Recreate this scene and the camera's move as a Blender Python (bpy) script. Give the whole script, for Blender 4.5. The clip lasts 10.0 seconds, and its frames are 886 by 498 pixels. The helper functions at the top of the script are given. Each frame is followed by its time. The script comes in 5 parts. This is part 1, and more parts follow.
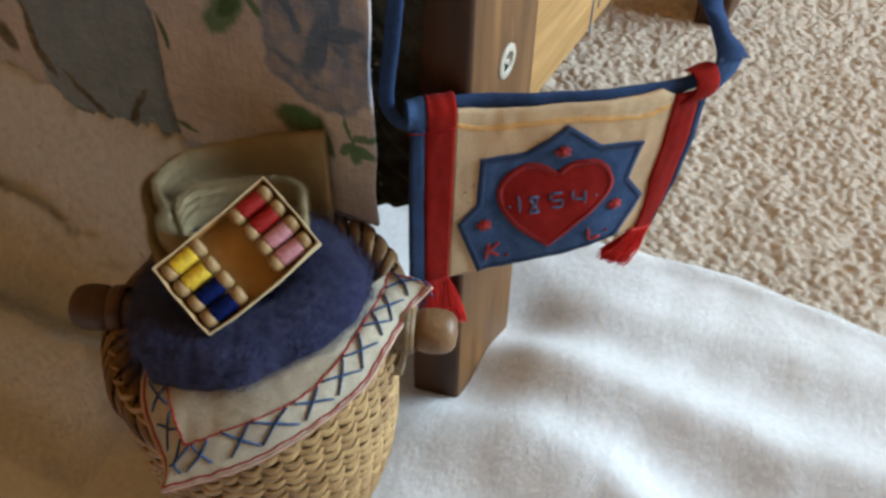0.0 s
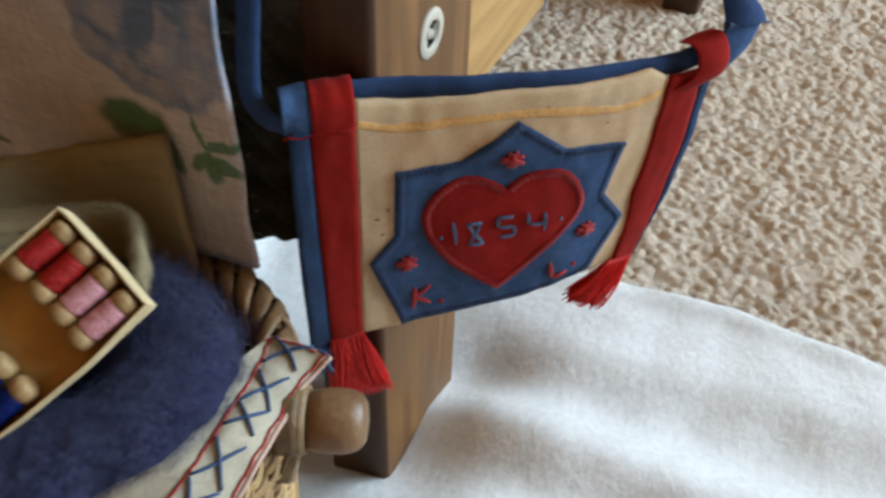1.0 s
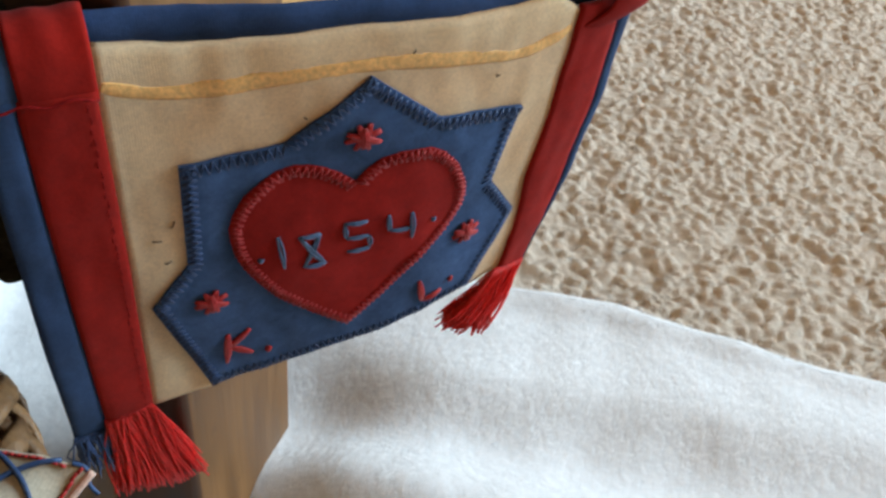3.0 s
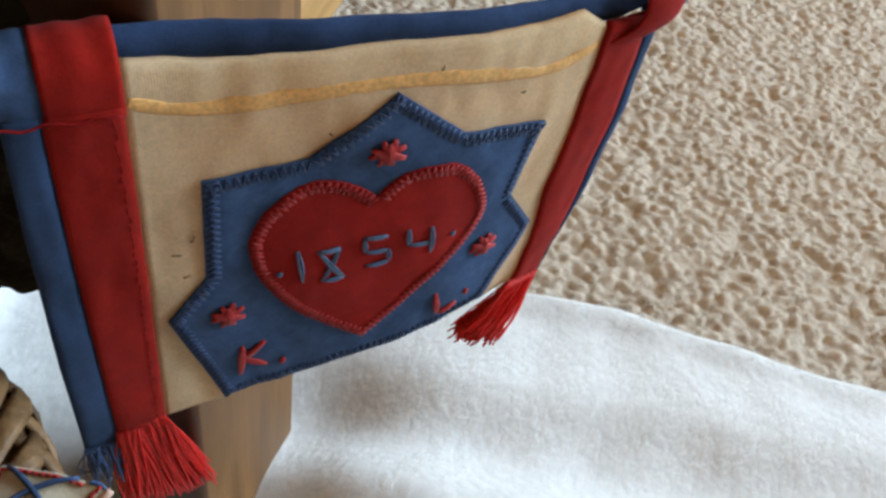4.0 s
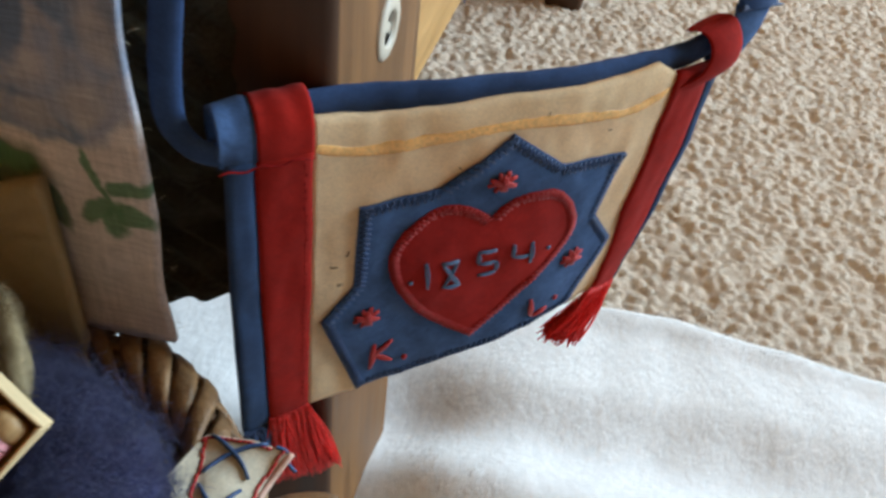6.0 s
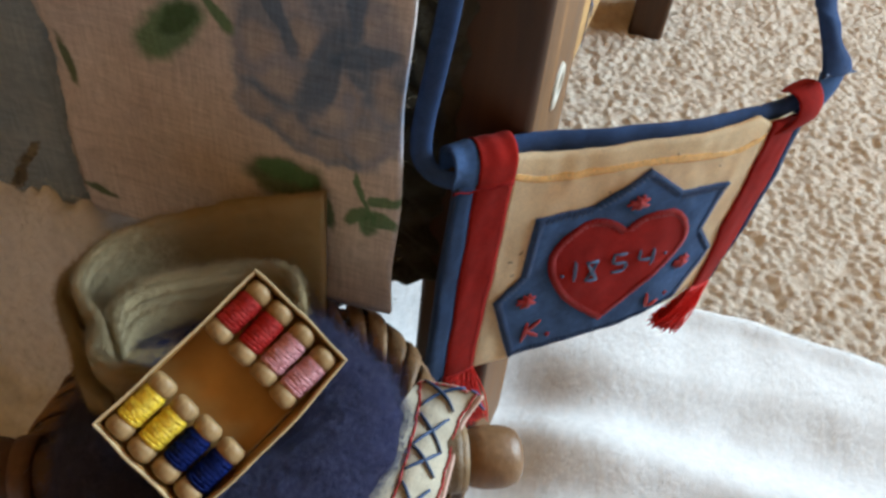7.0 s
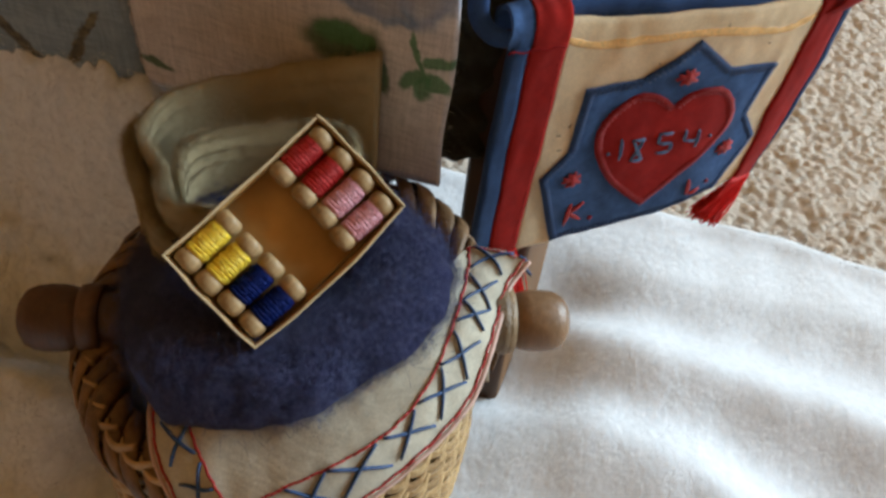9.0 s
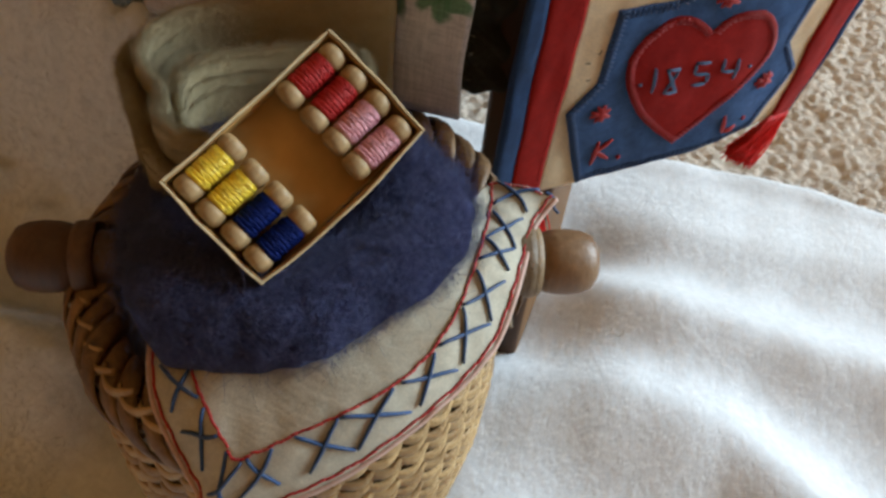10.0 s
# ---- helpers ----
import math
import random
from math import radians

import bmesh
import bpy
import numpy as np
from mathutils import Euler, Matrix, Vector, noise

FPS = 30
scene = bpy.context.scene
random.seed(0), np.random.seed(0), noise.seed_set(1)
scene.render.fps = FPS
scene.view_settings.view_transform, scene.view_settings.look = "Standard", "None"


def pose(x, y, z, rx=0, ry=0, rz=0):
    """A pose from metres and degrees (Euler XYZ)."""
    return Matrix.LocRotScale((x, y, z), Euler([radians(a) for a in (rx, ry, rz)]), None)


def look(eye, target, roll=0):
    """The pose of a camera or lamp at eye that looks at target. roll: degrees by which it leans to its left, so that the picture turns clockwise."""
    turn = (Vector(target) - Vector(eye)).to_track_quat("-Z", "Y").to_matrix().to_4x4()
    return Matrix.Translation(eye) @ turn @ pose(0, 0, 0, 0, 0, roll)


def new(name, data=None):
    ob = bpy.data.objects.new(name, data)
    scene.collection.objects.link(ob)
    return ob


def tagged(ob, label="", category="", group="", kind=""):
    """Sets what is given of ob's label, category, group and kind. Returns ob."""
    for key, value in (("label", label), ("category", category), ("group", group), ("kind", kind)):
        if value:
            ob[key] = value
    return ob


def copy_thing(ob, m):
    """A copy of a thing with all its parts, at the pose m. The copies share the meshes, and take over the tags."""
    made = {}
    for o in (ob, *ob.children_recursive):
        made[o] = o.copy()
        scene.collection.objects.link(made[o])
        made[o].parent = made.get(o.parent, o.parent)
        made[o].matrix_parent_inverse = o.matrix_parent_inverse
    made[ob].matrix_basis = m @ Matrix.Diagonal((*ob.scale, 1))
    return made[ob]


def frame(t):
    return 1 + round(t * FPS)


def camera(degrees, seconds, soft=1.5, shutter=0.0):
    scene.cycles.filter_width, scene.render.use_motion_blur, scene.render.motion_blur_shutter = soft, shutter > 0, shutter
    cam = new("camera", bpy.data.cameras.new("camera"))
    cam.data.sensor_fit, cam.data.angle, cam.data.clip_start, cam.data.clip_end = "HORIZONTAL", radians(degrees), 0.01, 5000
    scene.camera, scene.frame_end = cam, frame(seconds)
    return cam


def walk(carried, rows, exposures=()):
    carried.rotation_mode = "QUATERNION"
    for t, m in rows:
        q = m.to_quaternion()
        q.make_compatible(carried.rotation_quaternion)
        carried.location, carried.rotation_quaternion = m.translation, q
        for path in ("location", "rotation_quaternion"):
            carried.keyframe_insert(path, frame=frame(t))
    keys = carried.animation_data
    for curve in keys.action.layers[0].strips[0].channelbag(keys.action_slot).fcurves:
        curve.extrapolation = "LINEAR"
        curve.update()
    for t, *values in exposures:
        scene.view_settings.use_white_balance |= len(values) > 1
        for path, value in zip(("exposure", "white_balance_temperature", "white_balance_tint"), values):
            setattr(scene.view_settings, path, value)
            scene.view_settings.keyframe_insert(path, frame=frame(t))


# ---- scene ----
cam = camera(55.4, 10.0, soft=2.9, shutter=0.3)
PATH = [
    (0, (0.07002, -0.18397, 0.26077), (-0.00933, -0.02988, 0.08060), 1.76),
    (0.5, (0.06539, -0.16805, 0.24774), (-0.01429, -0.01389, 0.06778), 1.84),
    (0.7, (0.05884, -0.15418, 0.23686), (-0.01414, 0.00448, 0.05797), 3.00),
    (1, (0.05589, -0.13352, 0.21908), (-0.01394, 0.02748, 0.04102), 3.06),
    (1.2, (0.05337, -0.12453, 0.20875), (-0.00519, 0.04436, 0.03397), 4.73),
    (1.5, (0.05148, -0.10764, 0.20114), (0.00994, 0.06002, 0.02041), 7.07),
    (1.7, (0.04884, -0.10502, 0.19534), (0.01174, 0.06827, 0.01902), 7.75),
    (2, (0.04447, -0.09584, 0.19164), (0.01828, 0.07428, 0.01033), 10.53),
    (2.5, (0.04168, -0.09702, 0.18399), (0.01979, 0.07954, 0.00835), 10.16),
    (4, (0.03479, -0.09441, 0.18510), (0.01846, 0.08101, 0.00773), 12.64),
    (4.5, (0.03279, -0.09879, 0.18500), (0.01559, 0.07975, 0.01085), 11.62),
    (5, (0.03166, -0.10078, 0.18602), (0.01319, 0.07843, 0.01269), 11.45),
    (5.2, (0.03123, -0.10170, 0.18779), (0.01200, 0.07736, 0.01439), 11.41),
    (6.3, (0.02318, -0.12479, 0.20866), (-0.00996, 0.05166, 0.03469), 8.27),
    (6.5, (0.01999, -0.13371, 0.21635), (-0.01676, 0.04176, 0.04212), 7.96),
    (6.7, (0.01784, -0.14475, 0.22039), (-0.02379, 0.03191, 0.04846), 7.50),
    (7, (0.01322, -0.15261, 0.22673), (-0.02901, 0.02171, 0.05258), 7.65),
    (7.5, (0.01267, -0.16134, 0.22523), (-0.02943, 0.01111, 0.04919), 8.12),
    (8, (0.01312, -0.16554, 0.22532), (-0.03020, 0.00472, 0.04745), 7.89),
    (8.5, (0.01384, -0.16784, 0.22181), (-0.02931, 0.00127, 0.04281), 8.05),
    (9, (0.01341, -0.16970, 0.21527), (-0.03012, -0.00353, 0.03362), 7.96),
    (9.5, (0.01358, -0.16754, 0.20146), (-0.02928, -0.00473, 0.01664), 7.96),
    (10, (0.01158, -0.16714, 0.20234), (-0.03183, -0.00752, 0.01489), 7.55),
]
walk(cam, [(t, look(eye, target, roll)) for t, eye, target, roll in PATH],
     exposures=[(0, -0.10), (1, -0.12), (2, -0.08), (5.2, -0.05), (6.5, 0.06), (7, 0.11), (8.5, 0.05), (10, 0.0)])

# ---- world and light ----
world = bpy.data.worlds.new("sky")
scene.world = world
world.use_nodes = True
wn = world.node_tree
sky = wn.nodes.new("ShaderNodeTexSky")
sky.sky_type = 'NISHITA'
sky.sun_disc = False
sky.sun_elevation = radians(35)
sky.sun_rotation = radians(90)
wn.nodes["Background"].inputs["Strength"].default_value = 0.08
wn.links.new(sky.outputs[0], wn.nodes["Background"].inputs["Color"])

WINDOW = (1.42, 0.93, 0.80)
lamp = bpy.data.lights.new("window_light", 'AREA')
lamp.shape, lamp.size, lamp.size_y = 'RECTANGLE', 1.2, 0.95
lamp.energy = 91.0
lamp.color = (0.69, 0.875, 1.0)
lamp_ob = new("window_light", lamp)
lamp_ob.matrix_world = look(WINDOW, (0.0, WINDOW[1] - 0.8, 0.25))


# ---- building helpers ----
def mesh_of(name, verts, faces, smooth=True):
    me = bpy.data.meshes.new(name)
    me.from_pydata([tuple(v) for v in verts], [], [tuple(f) for f in faces])
    me.update()
    if smooth:
        me.polygons.foreach_set("use_smooth", [True] * len(me.polygons))
    return me


def part(name, geo, material, parent=None, label="", smooth=True):
    """Links (verts, faces), a bmesh or a mesh as one mesh object, under parent if given."""
    if isinstance(geo, tuple):
        me = mesh_of(name, *geo, smooth=smooth)
    elif isinstance(geo, bmesh.types.BMesh):
        bmesh.ops.recalc_face_normals(geo, faces=geo.faces)
        me = bpy.data.meshes.new(name)
        geo.to_mesh(me)
        geo.free()
        if smooth:
            me.polygons.foreach_set("use_smooth", [True] * len(me.polygons))
    else:
        me = geo
    if not me.materials:
        me.materials.append(material)
    ob = new(name, me)
    if parent:
        ob.parent = parent
    if label:
        tagged(ob, label)
    return ob


def join(*geos):
    verts, faces = [], []
    for v, f in geos:
        n = len(verts)
        verts.extend(v)
        faces.extend(tuple(i + n for i in q) for q in f)
    return verts, faces


def grid(fn, nu, nv, closed_u=False):
    """A sheet of nu x nv cells; fn takes u, v in 0..1."""
    mu = nu if closed_u else nu + 1
    verts = [fn(i / nu, j / nv) for j in range(nv + 1) for i in range(mu)]
    faces = []
    for j in range(nv):
        for i in range(nu):
            a, b = j * mu + i, j * mu + (i + 1) % mu
            faces.append((a, b, b + mu, a + mu))
    return verts, faces


def slab(front, back, nu, nv):
    """A closed sheet with thickness between two surfaces."""
    v1, f1 = grid(front, nu, nv)
    v2, f2 = grid(back, nu, nv)
    n, m = len(v1), nu + 1
    faces = list(f1) + [tuple(i + n for i in reversed(q)) for q in f2]
    rim = list(range(m)) + [j * m + nu for j in range(1, nv + 1)] + [nv * m + i for i in range(nu - 1, -1, -1)] + [j * m for j in range(nv - 1, 0, -1)]
    for k, a in enumerate(rim):
        b = rim[(k + 1) % len(rim)]
        faces.append((b, a, a + n, b + n))
    return v1 + v2, faces


def spline(pts, n):
    """n + 1 places along a smooth curve through pts."""
    p = [Vector(q) for q in pts]
    out = []
    for k in range(n + 1):
        x = k / n * (len(p) - 1)
        i = min(int(x), len(p) - 2)
        t = x - i
        a, b, c, d = p[max(i - 1, 0)], p[i], p[i + 1], p[min(i + 2, len(p) - 1)]
        out.append(0.5 * (2 * b + (c - a) * t + (2 * a - 5 * b + 4 * c - d) * t * t + (3 * b - a - 3 * c + d) * t ** 3))
    return out


def table(x, xs, ys):
    return float(np.interp(x, xs, ys))


def tube(points, radius, sides=6, flat=1.0, side=None, closed=False, taper=None):
    """A tube along points; flat squeezes it across the direction side."""
    pts = [Vector(p) for p in points]
    n = len(pts)
    verts, faces = [], []
    up = Vector(side) if side else None
    ref = Vector((0.13, 0.31, 0.94))
    for k, p in enumerate(pts):
        if closed:
            t = pts[(k + 1) % n] - pts[k - 1]
        else:
            t = pts[min(k + 1, n - 1)] - pts[max(k - 1, 0)]
        t.normalize()
        a = (up if up else ref).cross(t)
        if a.length < 1e-6:
            a = t.orthogonal()
        a.normalize()
        b = t.cross(a)
        r = radius if taper is None else radius * taper(k / max(n - 1, 1))
        for s in range(sides):
            w = 2 * math.pi * s / sides
            verts.append(p + a * (r * math.cos(w)) + b * (r * flat * math.sin(w)))
    for k in range(n if closed else n - 1):
        for s in range(sides):
            a0, a1 = k * sides + s, k * sides + (s + 1) % sides
            o = ((k + 1) % n) * sides
            faces.append((a0, a1, o + (s + 1) % sides, o + s))
    if not closed:
        faces.append(tuple(reversed(range(sides))))
        faces.append(tuple((n - 1) * sides + s for s in range(sides)))
    return verts, faces


def lathe(profile, sides=32, m=None):
    """Profile of (r, z) turned about z, closed at ends where r is 0."""
    verts, faces = [], []
    for r, z in profile:
        for s in range(sides):
            w = 2 * math.pi * s / sides
            verts.append(Vector((max(r, 1e-6) * math.cos(w), max(r, 1e-6) * math.sin(w), z)))
    for k in range(len(profile) - 1):
        for s in range(sides):
            a, b = k * sides + s, k * sides + (s + 1) % sides
            faces.append((a, b, b + sides, a + sides))
    faces.append(tuple(reversed(range(sides))))
    faces.append(tuple((len(profile) - 1) * sides + s for s in range(sides)))
    if m is not None:
        verts = [m @ v for v in verts]
    return verts, faces


def fuzz(fn, count, length, seed, v0=0.0, v1=0.6, radius=0.000020):
    """Loose fibres standing off a surface."""
    rng = random.Random(seed)
    verts, faces = [], []
    for k in range(count):
        u, v = rng.random(), rng.uniform(v0, v1)
        p, pu, pv = fn(u, v), fn(u + 0.004, v), fn(u, v + 0.004)
        n = (pu - p).cross(pv - p).normalized()
        t1 = (pu - p).normalized()
        t2 = n.cross(t1)
        ln = length * rng.uniform(0.4, 1.3)
        a = rng.uniform(0, 2 * math.pi)
        d = t1 * math.cos(a) + t2 * math.sin(a)
        b = t1 * math.cos(a + 1.3) + t2 * math.sin(a + 1.3)
        q0, q1, q2, q3 = p - n * 0.0002, p + n * ln * 0.35 + d * ln * 0.35, p + n * ln * 0.55 + d * ln * 0.75 + b * ln * 0.2, p + n * ln * rng.uniform(0.2, 0.9) + d * ln + b * ln * 0.6
        g = tube([q0, q1, q3], radius, 3)
        o = len(verts)
        verts.extend(g[0])
        faces.extend(tuple(i + o for i in f) for f in g[1])
    return verts, faces


def rounded_box(size, centre, bevel, segments=3):
    bm = bmesh.new()
    bmesh.ops.create_cube(bm, size=1.0)
    for v in bm.verts:
        v.co = Vector((v.co.x * size[0] + centre[0], v.co.y * size[1] + centre[1], v.co.z * size[2] + centre[2]))
    bmesh.ops.bevel(bm, geom=list(bm.edges), offset=bevel, segments=segments, profile=0.5, affect='EDGES')
    return bm


# ---- materials ----
def material(name, rough=0.8, sheen=0.0, spec=0.3):
    m = bpy.data.materials.new(name)
    m.use_nodes = True
    b = m.node_tree.nodes["Principled BSDF"]
    b.inputs["Roughness"].default_value = rough
    b.inputs["Specular IOR Level"].default_value = spec
    b.inputs["Sheen Weight"].default_value = sheen
    b.inputs["Sheen Roughness"].default_value = 0.5
    return m, m.node_tree, b


def coords(nt, scale=(1, 1, 1)):
    tc = nt.nodes.new("ShaderNodeTexCoord")
    mp = nt.nodes.new("ShaderNodeMapping")
    mp.inputs["Scale"].default_value = scale
    nt.links.new(tc.outputs["Object"], mp.inputs["Vector"])
    return mp.outputs["Vector"]


def noise_of(nt, vec, scale, detail=4.0, rough=0.55, distort=0.0):
    n = nt.nodes.new("ShaderNodeTexNoise")
    n.inputs["Scale"].default_value = scale
    n.inputs["Detail"].default_value = detail
    n.inputs["Roughness"].default_value = rough
    n.inputs["Distortion"].default_value = distort
    nt.links.new(vec, n.inputs["Vector"])
    return n.outputs["Fac"]


def ramp(nt, fac, stops):
    r = nt.nodes.new("ShaderNodeValToRGB")
    e = r.color_ramp.elements
    while len(e) < len(stops):
        e.new(0.5)
    for el, (p, c) in zip(e, stops):
        el.position, el.color = p, (*c, 1.0)
    nt.links.new(fac, r.inputs["Fac"])
    return r.outputs["Color"]


def math_node(nt, op, a, b=None, c=None):
    n = nt.nodes.new("ShaderNodeMath")
    n.operation = op
    for i, v in enumerate((a, b, c)):
        if v is None:
            continue
        if isinstance(v, (int, float)):
            n.inputs[i].default_value = v
        else:
            nt.links.new(v, n.inputs[i])
    return n.outputs[0]


def mix(nt, fac, a, b, mode='MIX'):
    n = nt.nodes.new("ShaderNodeMix")
    n.data_type, n.blend_type = 'RGBA', mode
    for i, v in ((0, fac), (6, a), (7, b)):
        if isinstance(v, (int, float)):
            n.inputs[i].default_value = v
        elif isinstance(v, tuple):
            n.inputs[i].default_value = (*v, 1.0)
        else:
            nt.links.new(v, n.inputs[i])
    return n.outputs[2]


def bump(nt, bsdf, height, dist, strength=1.0):
    n = nt.nodes.new("ShaderNodeBump")
    n.inputs["Distance"].default_value = dist
    n.inputs["Strength"].default_value = strength
    nt.links.new(height, n.inputs["Height"])
    nt.links.new(n.outputs[0], bsdf.inputs["Normal"])


def tone(c, k):
    return tuple(min(v * k, 1.0) for v in c)


def weave_height(nt, pitch):
    """Plain weave of two thread systems in the local x and z."""
    sc = 0.314 / pitch
    hs = []
    for axis in ('X', 'Z'):
        w = nt.nodes.new("ShaderNodeTexWave")
        w.wave_type, w.bands_direction = 'BANDS', axis
        w.inputs["Scale"].default_value = sc
        w.inputs["Distortion"].default_value = 1.2
        w.inputs["Detail"].default_value = 1.0
        w.inputs["Detail Scale"].default_value = 0.6
        nt.links.new(coords(nt), w.inputs["Vector"])
        hs.append(w.outputs["Fac"])
    return math_node(nt, 'ADD', hs[0], hs[1])


def let_through(nt, b, colour, share):
    """Thin cloth: part of the light passes through it."""
    tr = nt.nodes.new("ShaderNodeBsdfTranslucent")
    mx = nt.nodes.new("ShaderNodeMixShader")
    mx.inputs[0].default_value = share
    nt.links.new(colour, tr.inputs["Color"])
    nt.links.new(b.outputs[0], mx.inputs[1])
    nt.links.new(tr.outputs[0], mx.inputs[2])
    nt.links.new(mx.outputs[0], nt.nodes["Material Output"].inputs["Surface"])


def cloth(name, colour, pitch=0.00030, depth=0.00005, spread=0.14, sheen=0.05, thin=0.35, weave=0.22, pucker=3.0):
    m, nt, b = material(name, 0.9, sheen, 0.15)
    big = noise_of(nt, coords(nt), 90.0, 3.0)
    fine = noise_of(nt, coords(nt), 2600.0, 3.0)
    base = ramp(nt, big, [(0.3, tone(colour, 1 - spread)), (0.7, tone(colour, 1 + spread))])
    base = mix(nt, 0.5, base, ramp(nt, fine, [(0.3, (0.62, 0.62, 0.62)), (0.7, (1.0, 1.0, 1.0))]), 'MULTIPLY')
    mid = noise_of(nt, coords(nt), 420.0, 4.0, 0.6, 0.6)
    base = mix(nt, 1.0, base, ramp(nt, mid, [(0.3, (1 - spread,) * 3), (0.7, (1 + spread,) * 3)]), 'MULTIPLY')
    nt.links.new(base, b.inputs["Base Color"])
    h = math_node(nt, 'ADD', math_node(nt, 'MULTIPLY', weave_height(nt, pitch), weave), math_node(nt, 'MULTIPLY', big, pucker))
    h = math_node(nt, 'ADD', h, math_node(nt, 'MULTIPLY', mid, 1.2))
    h = math_node(nt, 'ADD', h, math_node(nt, 'MULTIPLY', fine, 0.7))
    bump(nt, b, h, depth)
    if thin:
        let_through(nt, b, base, thin)
    return m


def thread_mat(name, colour, rough=0.5, sheen=0.1, thin=0.3, spec=0.4):
    m, nt, b = material(name, rough, sheen, spec)
    n = noise_of(nt, coords(nt, (1, 1, 1)), 1800.0, 2.0)
    nt.links.new(ramp(nt, n, [(0.25, tone(colour, 0.7)), (0.75, tone(colour, 1.25))]), b.inputs["Base Color"])
    bump(nt, b, n, 0.00008)
    let_through(nt, b, b.inputs["Base Color"].links[0].from_socket, thin)
    return m


def wood(name, dark, light, axis=2, rough=0.45, grain=420.0):
    m, nt, b = material(name, rough, 0.0, 0.4)
    sc = [1.0, 1.0, 1.0]
    sc[axis] = 0.06
    vec = coords(nt, tuple(sc))
    g = noise_of(nt, vec, grain, 6.0, 0.6, 0.3)
    sc[axis] = 0.16
    broad = noise_of(nt, coords(nt, tuple(sc)), 75.0, 4.0, 0.55, 0.8)
    base = ramp(nt, broad, [(0.25, dark), (0.5, tuple((d + l) / 2 for d, l in zip(dark, light))), (0.75, light)])
    base = mix(nt, 0.55, base, ramp(nt, g, [(0.3, (0.5, 0.45, 0.4)), (0.65, (1.0, 1.0, 1.0))]), 'MULTIPLY')
    spots = noise_of(nt, coords(nt), 160.0, 5.0, 0.7)
    base = mix(nt, ramp(nt, spots, [(0.62, (0, 0, 0)), (0.75, (0.5, 0.5, 0.5))]), base, tone(dark, 0.6))
    nt.links.new(base, b.inputs["Base Color"])
    nt.links.new(ramp(nt, broad, [(0.2, (rough - 0.1,) * 3), (0.8, (rough + 0.2,) * 3)]), b.inputs["Roughness"])
    bump(nt, b, g, 0.00025, 0.6)
    return m


# one stained wood in two tones: dark for the shaded front, lighter where lit
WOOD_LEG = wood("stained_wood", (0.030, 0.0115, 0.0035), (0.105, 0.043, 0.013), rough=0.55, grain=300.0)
WOOD_SIDE_LIT = wood("lit_stained_wood", (0.076, 0.032, 0.0092), (0.225, 0.104, 0.031), rough=0.55, grain=300.0)
WOOD_RAIL = wood("pale_pine", (0.33, 0.180, 0.060), (0.55, 0.330, 0.130), axis=1, rough=0.5)
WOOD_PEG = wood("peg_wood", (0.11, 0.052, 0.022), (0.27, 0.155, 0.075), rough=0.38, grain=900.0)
# darker copy of the peg wood: the left peg's shade is put into its colour
WOOD_PEG_SHADED = wood("shaded_peg_wood", (0.042, 0.018, 0.009), (0.135, 0.066, 0.032), rough=0.5, grain=900.0)
WOOD_SPOOL = wood("spool_wood", (0.27, 0.165, 0.070), (0.44, 0.295, 0.140), rough=0.5, grain=1500.0)
BLUE = cloth("blue_cotton", (0.068, 0.132, 0.285), spread=0.2, thin=0.45, weave=0.1)
BLUE_STRAP = cloth("blue_binding", (0.038, 0.078, 0.190))
BLUE_BIND = cloth("blue_edge_binding", (0.040, 0.080, 0.18), thin=0.4, weave=0.1)
RED = cloth("red_cotton", (0.41, 0.017, 0.011), thin=0.45, weave=0.08)
RED_HEART = cloth("red_heart_cotton", (0.43, 0.016, 0.011), thin=0.45)
CREAM = cloth("cream_muslin", (0.93, 0.750, 0.505), spread=0.05, thin=0.55, weave=0.35, pucker=1.5)
LINEN = cloth("ivory_linen", (0.60, 0.545, 0.43), pitch=0.0004, depth=0.00009, spread=0.10, weave=0.12)
HEM = cloth("pinkish_hem", (0.68, 0.47, 0.39), spread=0.12)
RED_THREAD = thread_mat("red_floss", (0.42, 0.014, 0.014))
BLUE_THREAD = thread_mat("blue_floss", (0.030, 0.074, 0.190))
NAVY_FLOSS = thread_mat("navy_floss", (0.030, 0.066, 0.155))
NAVY_STITCH = thread_mat("navy_machine_stitch", (0.030, 0.066, 0.170))
FADED_BLUE = thread_mat("faded_blue_floss", (0.075, 0.125, 0.23))
FRINGE = thread_mat("frayed_red_cotton", (0.82, 0.040, 0.032), thin=0.6)
AMBER_CORD = thread_mat("amber_cord", (0.80, 0.47, 0.16))
SILK_RED = thread_mat("red_silk", (0.37, 0.009, 0.007), 0.6, 0.0, 0.0001)
SILK_PINK = thread_mat("pink_silk", (0.60, 0.29, 0.325), 0.5, 0.02, 0.0001)
SILK_YELLOW = thread_mat("yellow_silk", (0.78, 0.57, 0.045), 0.42, 0.05, 0.0001)
SILK_NAVY = thread_mat("navy_silk", (0.002, 0.010, 0.090), 0.7, 0.0, 0.0001, 0.12)


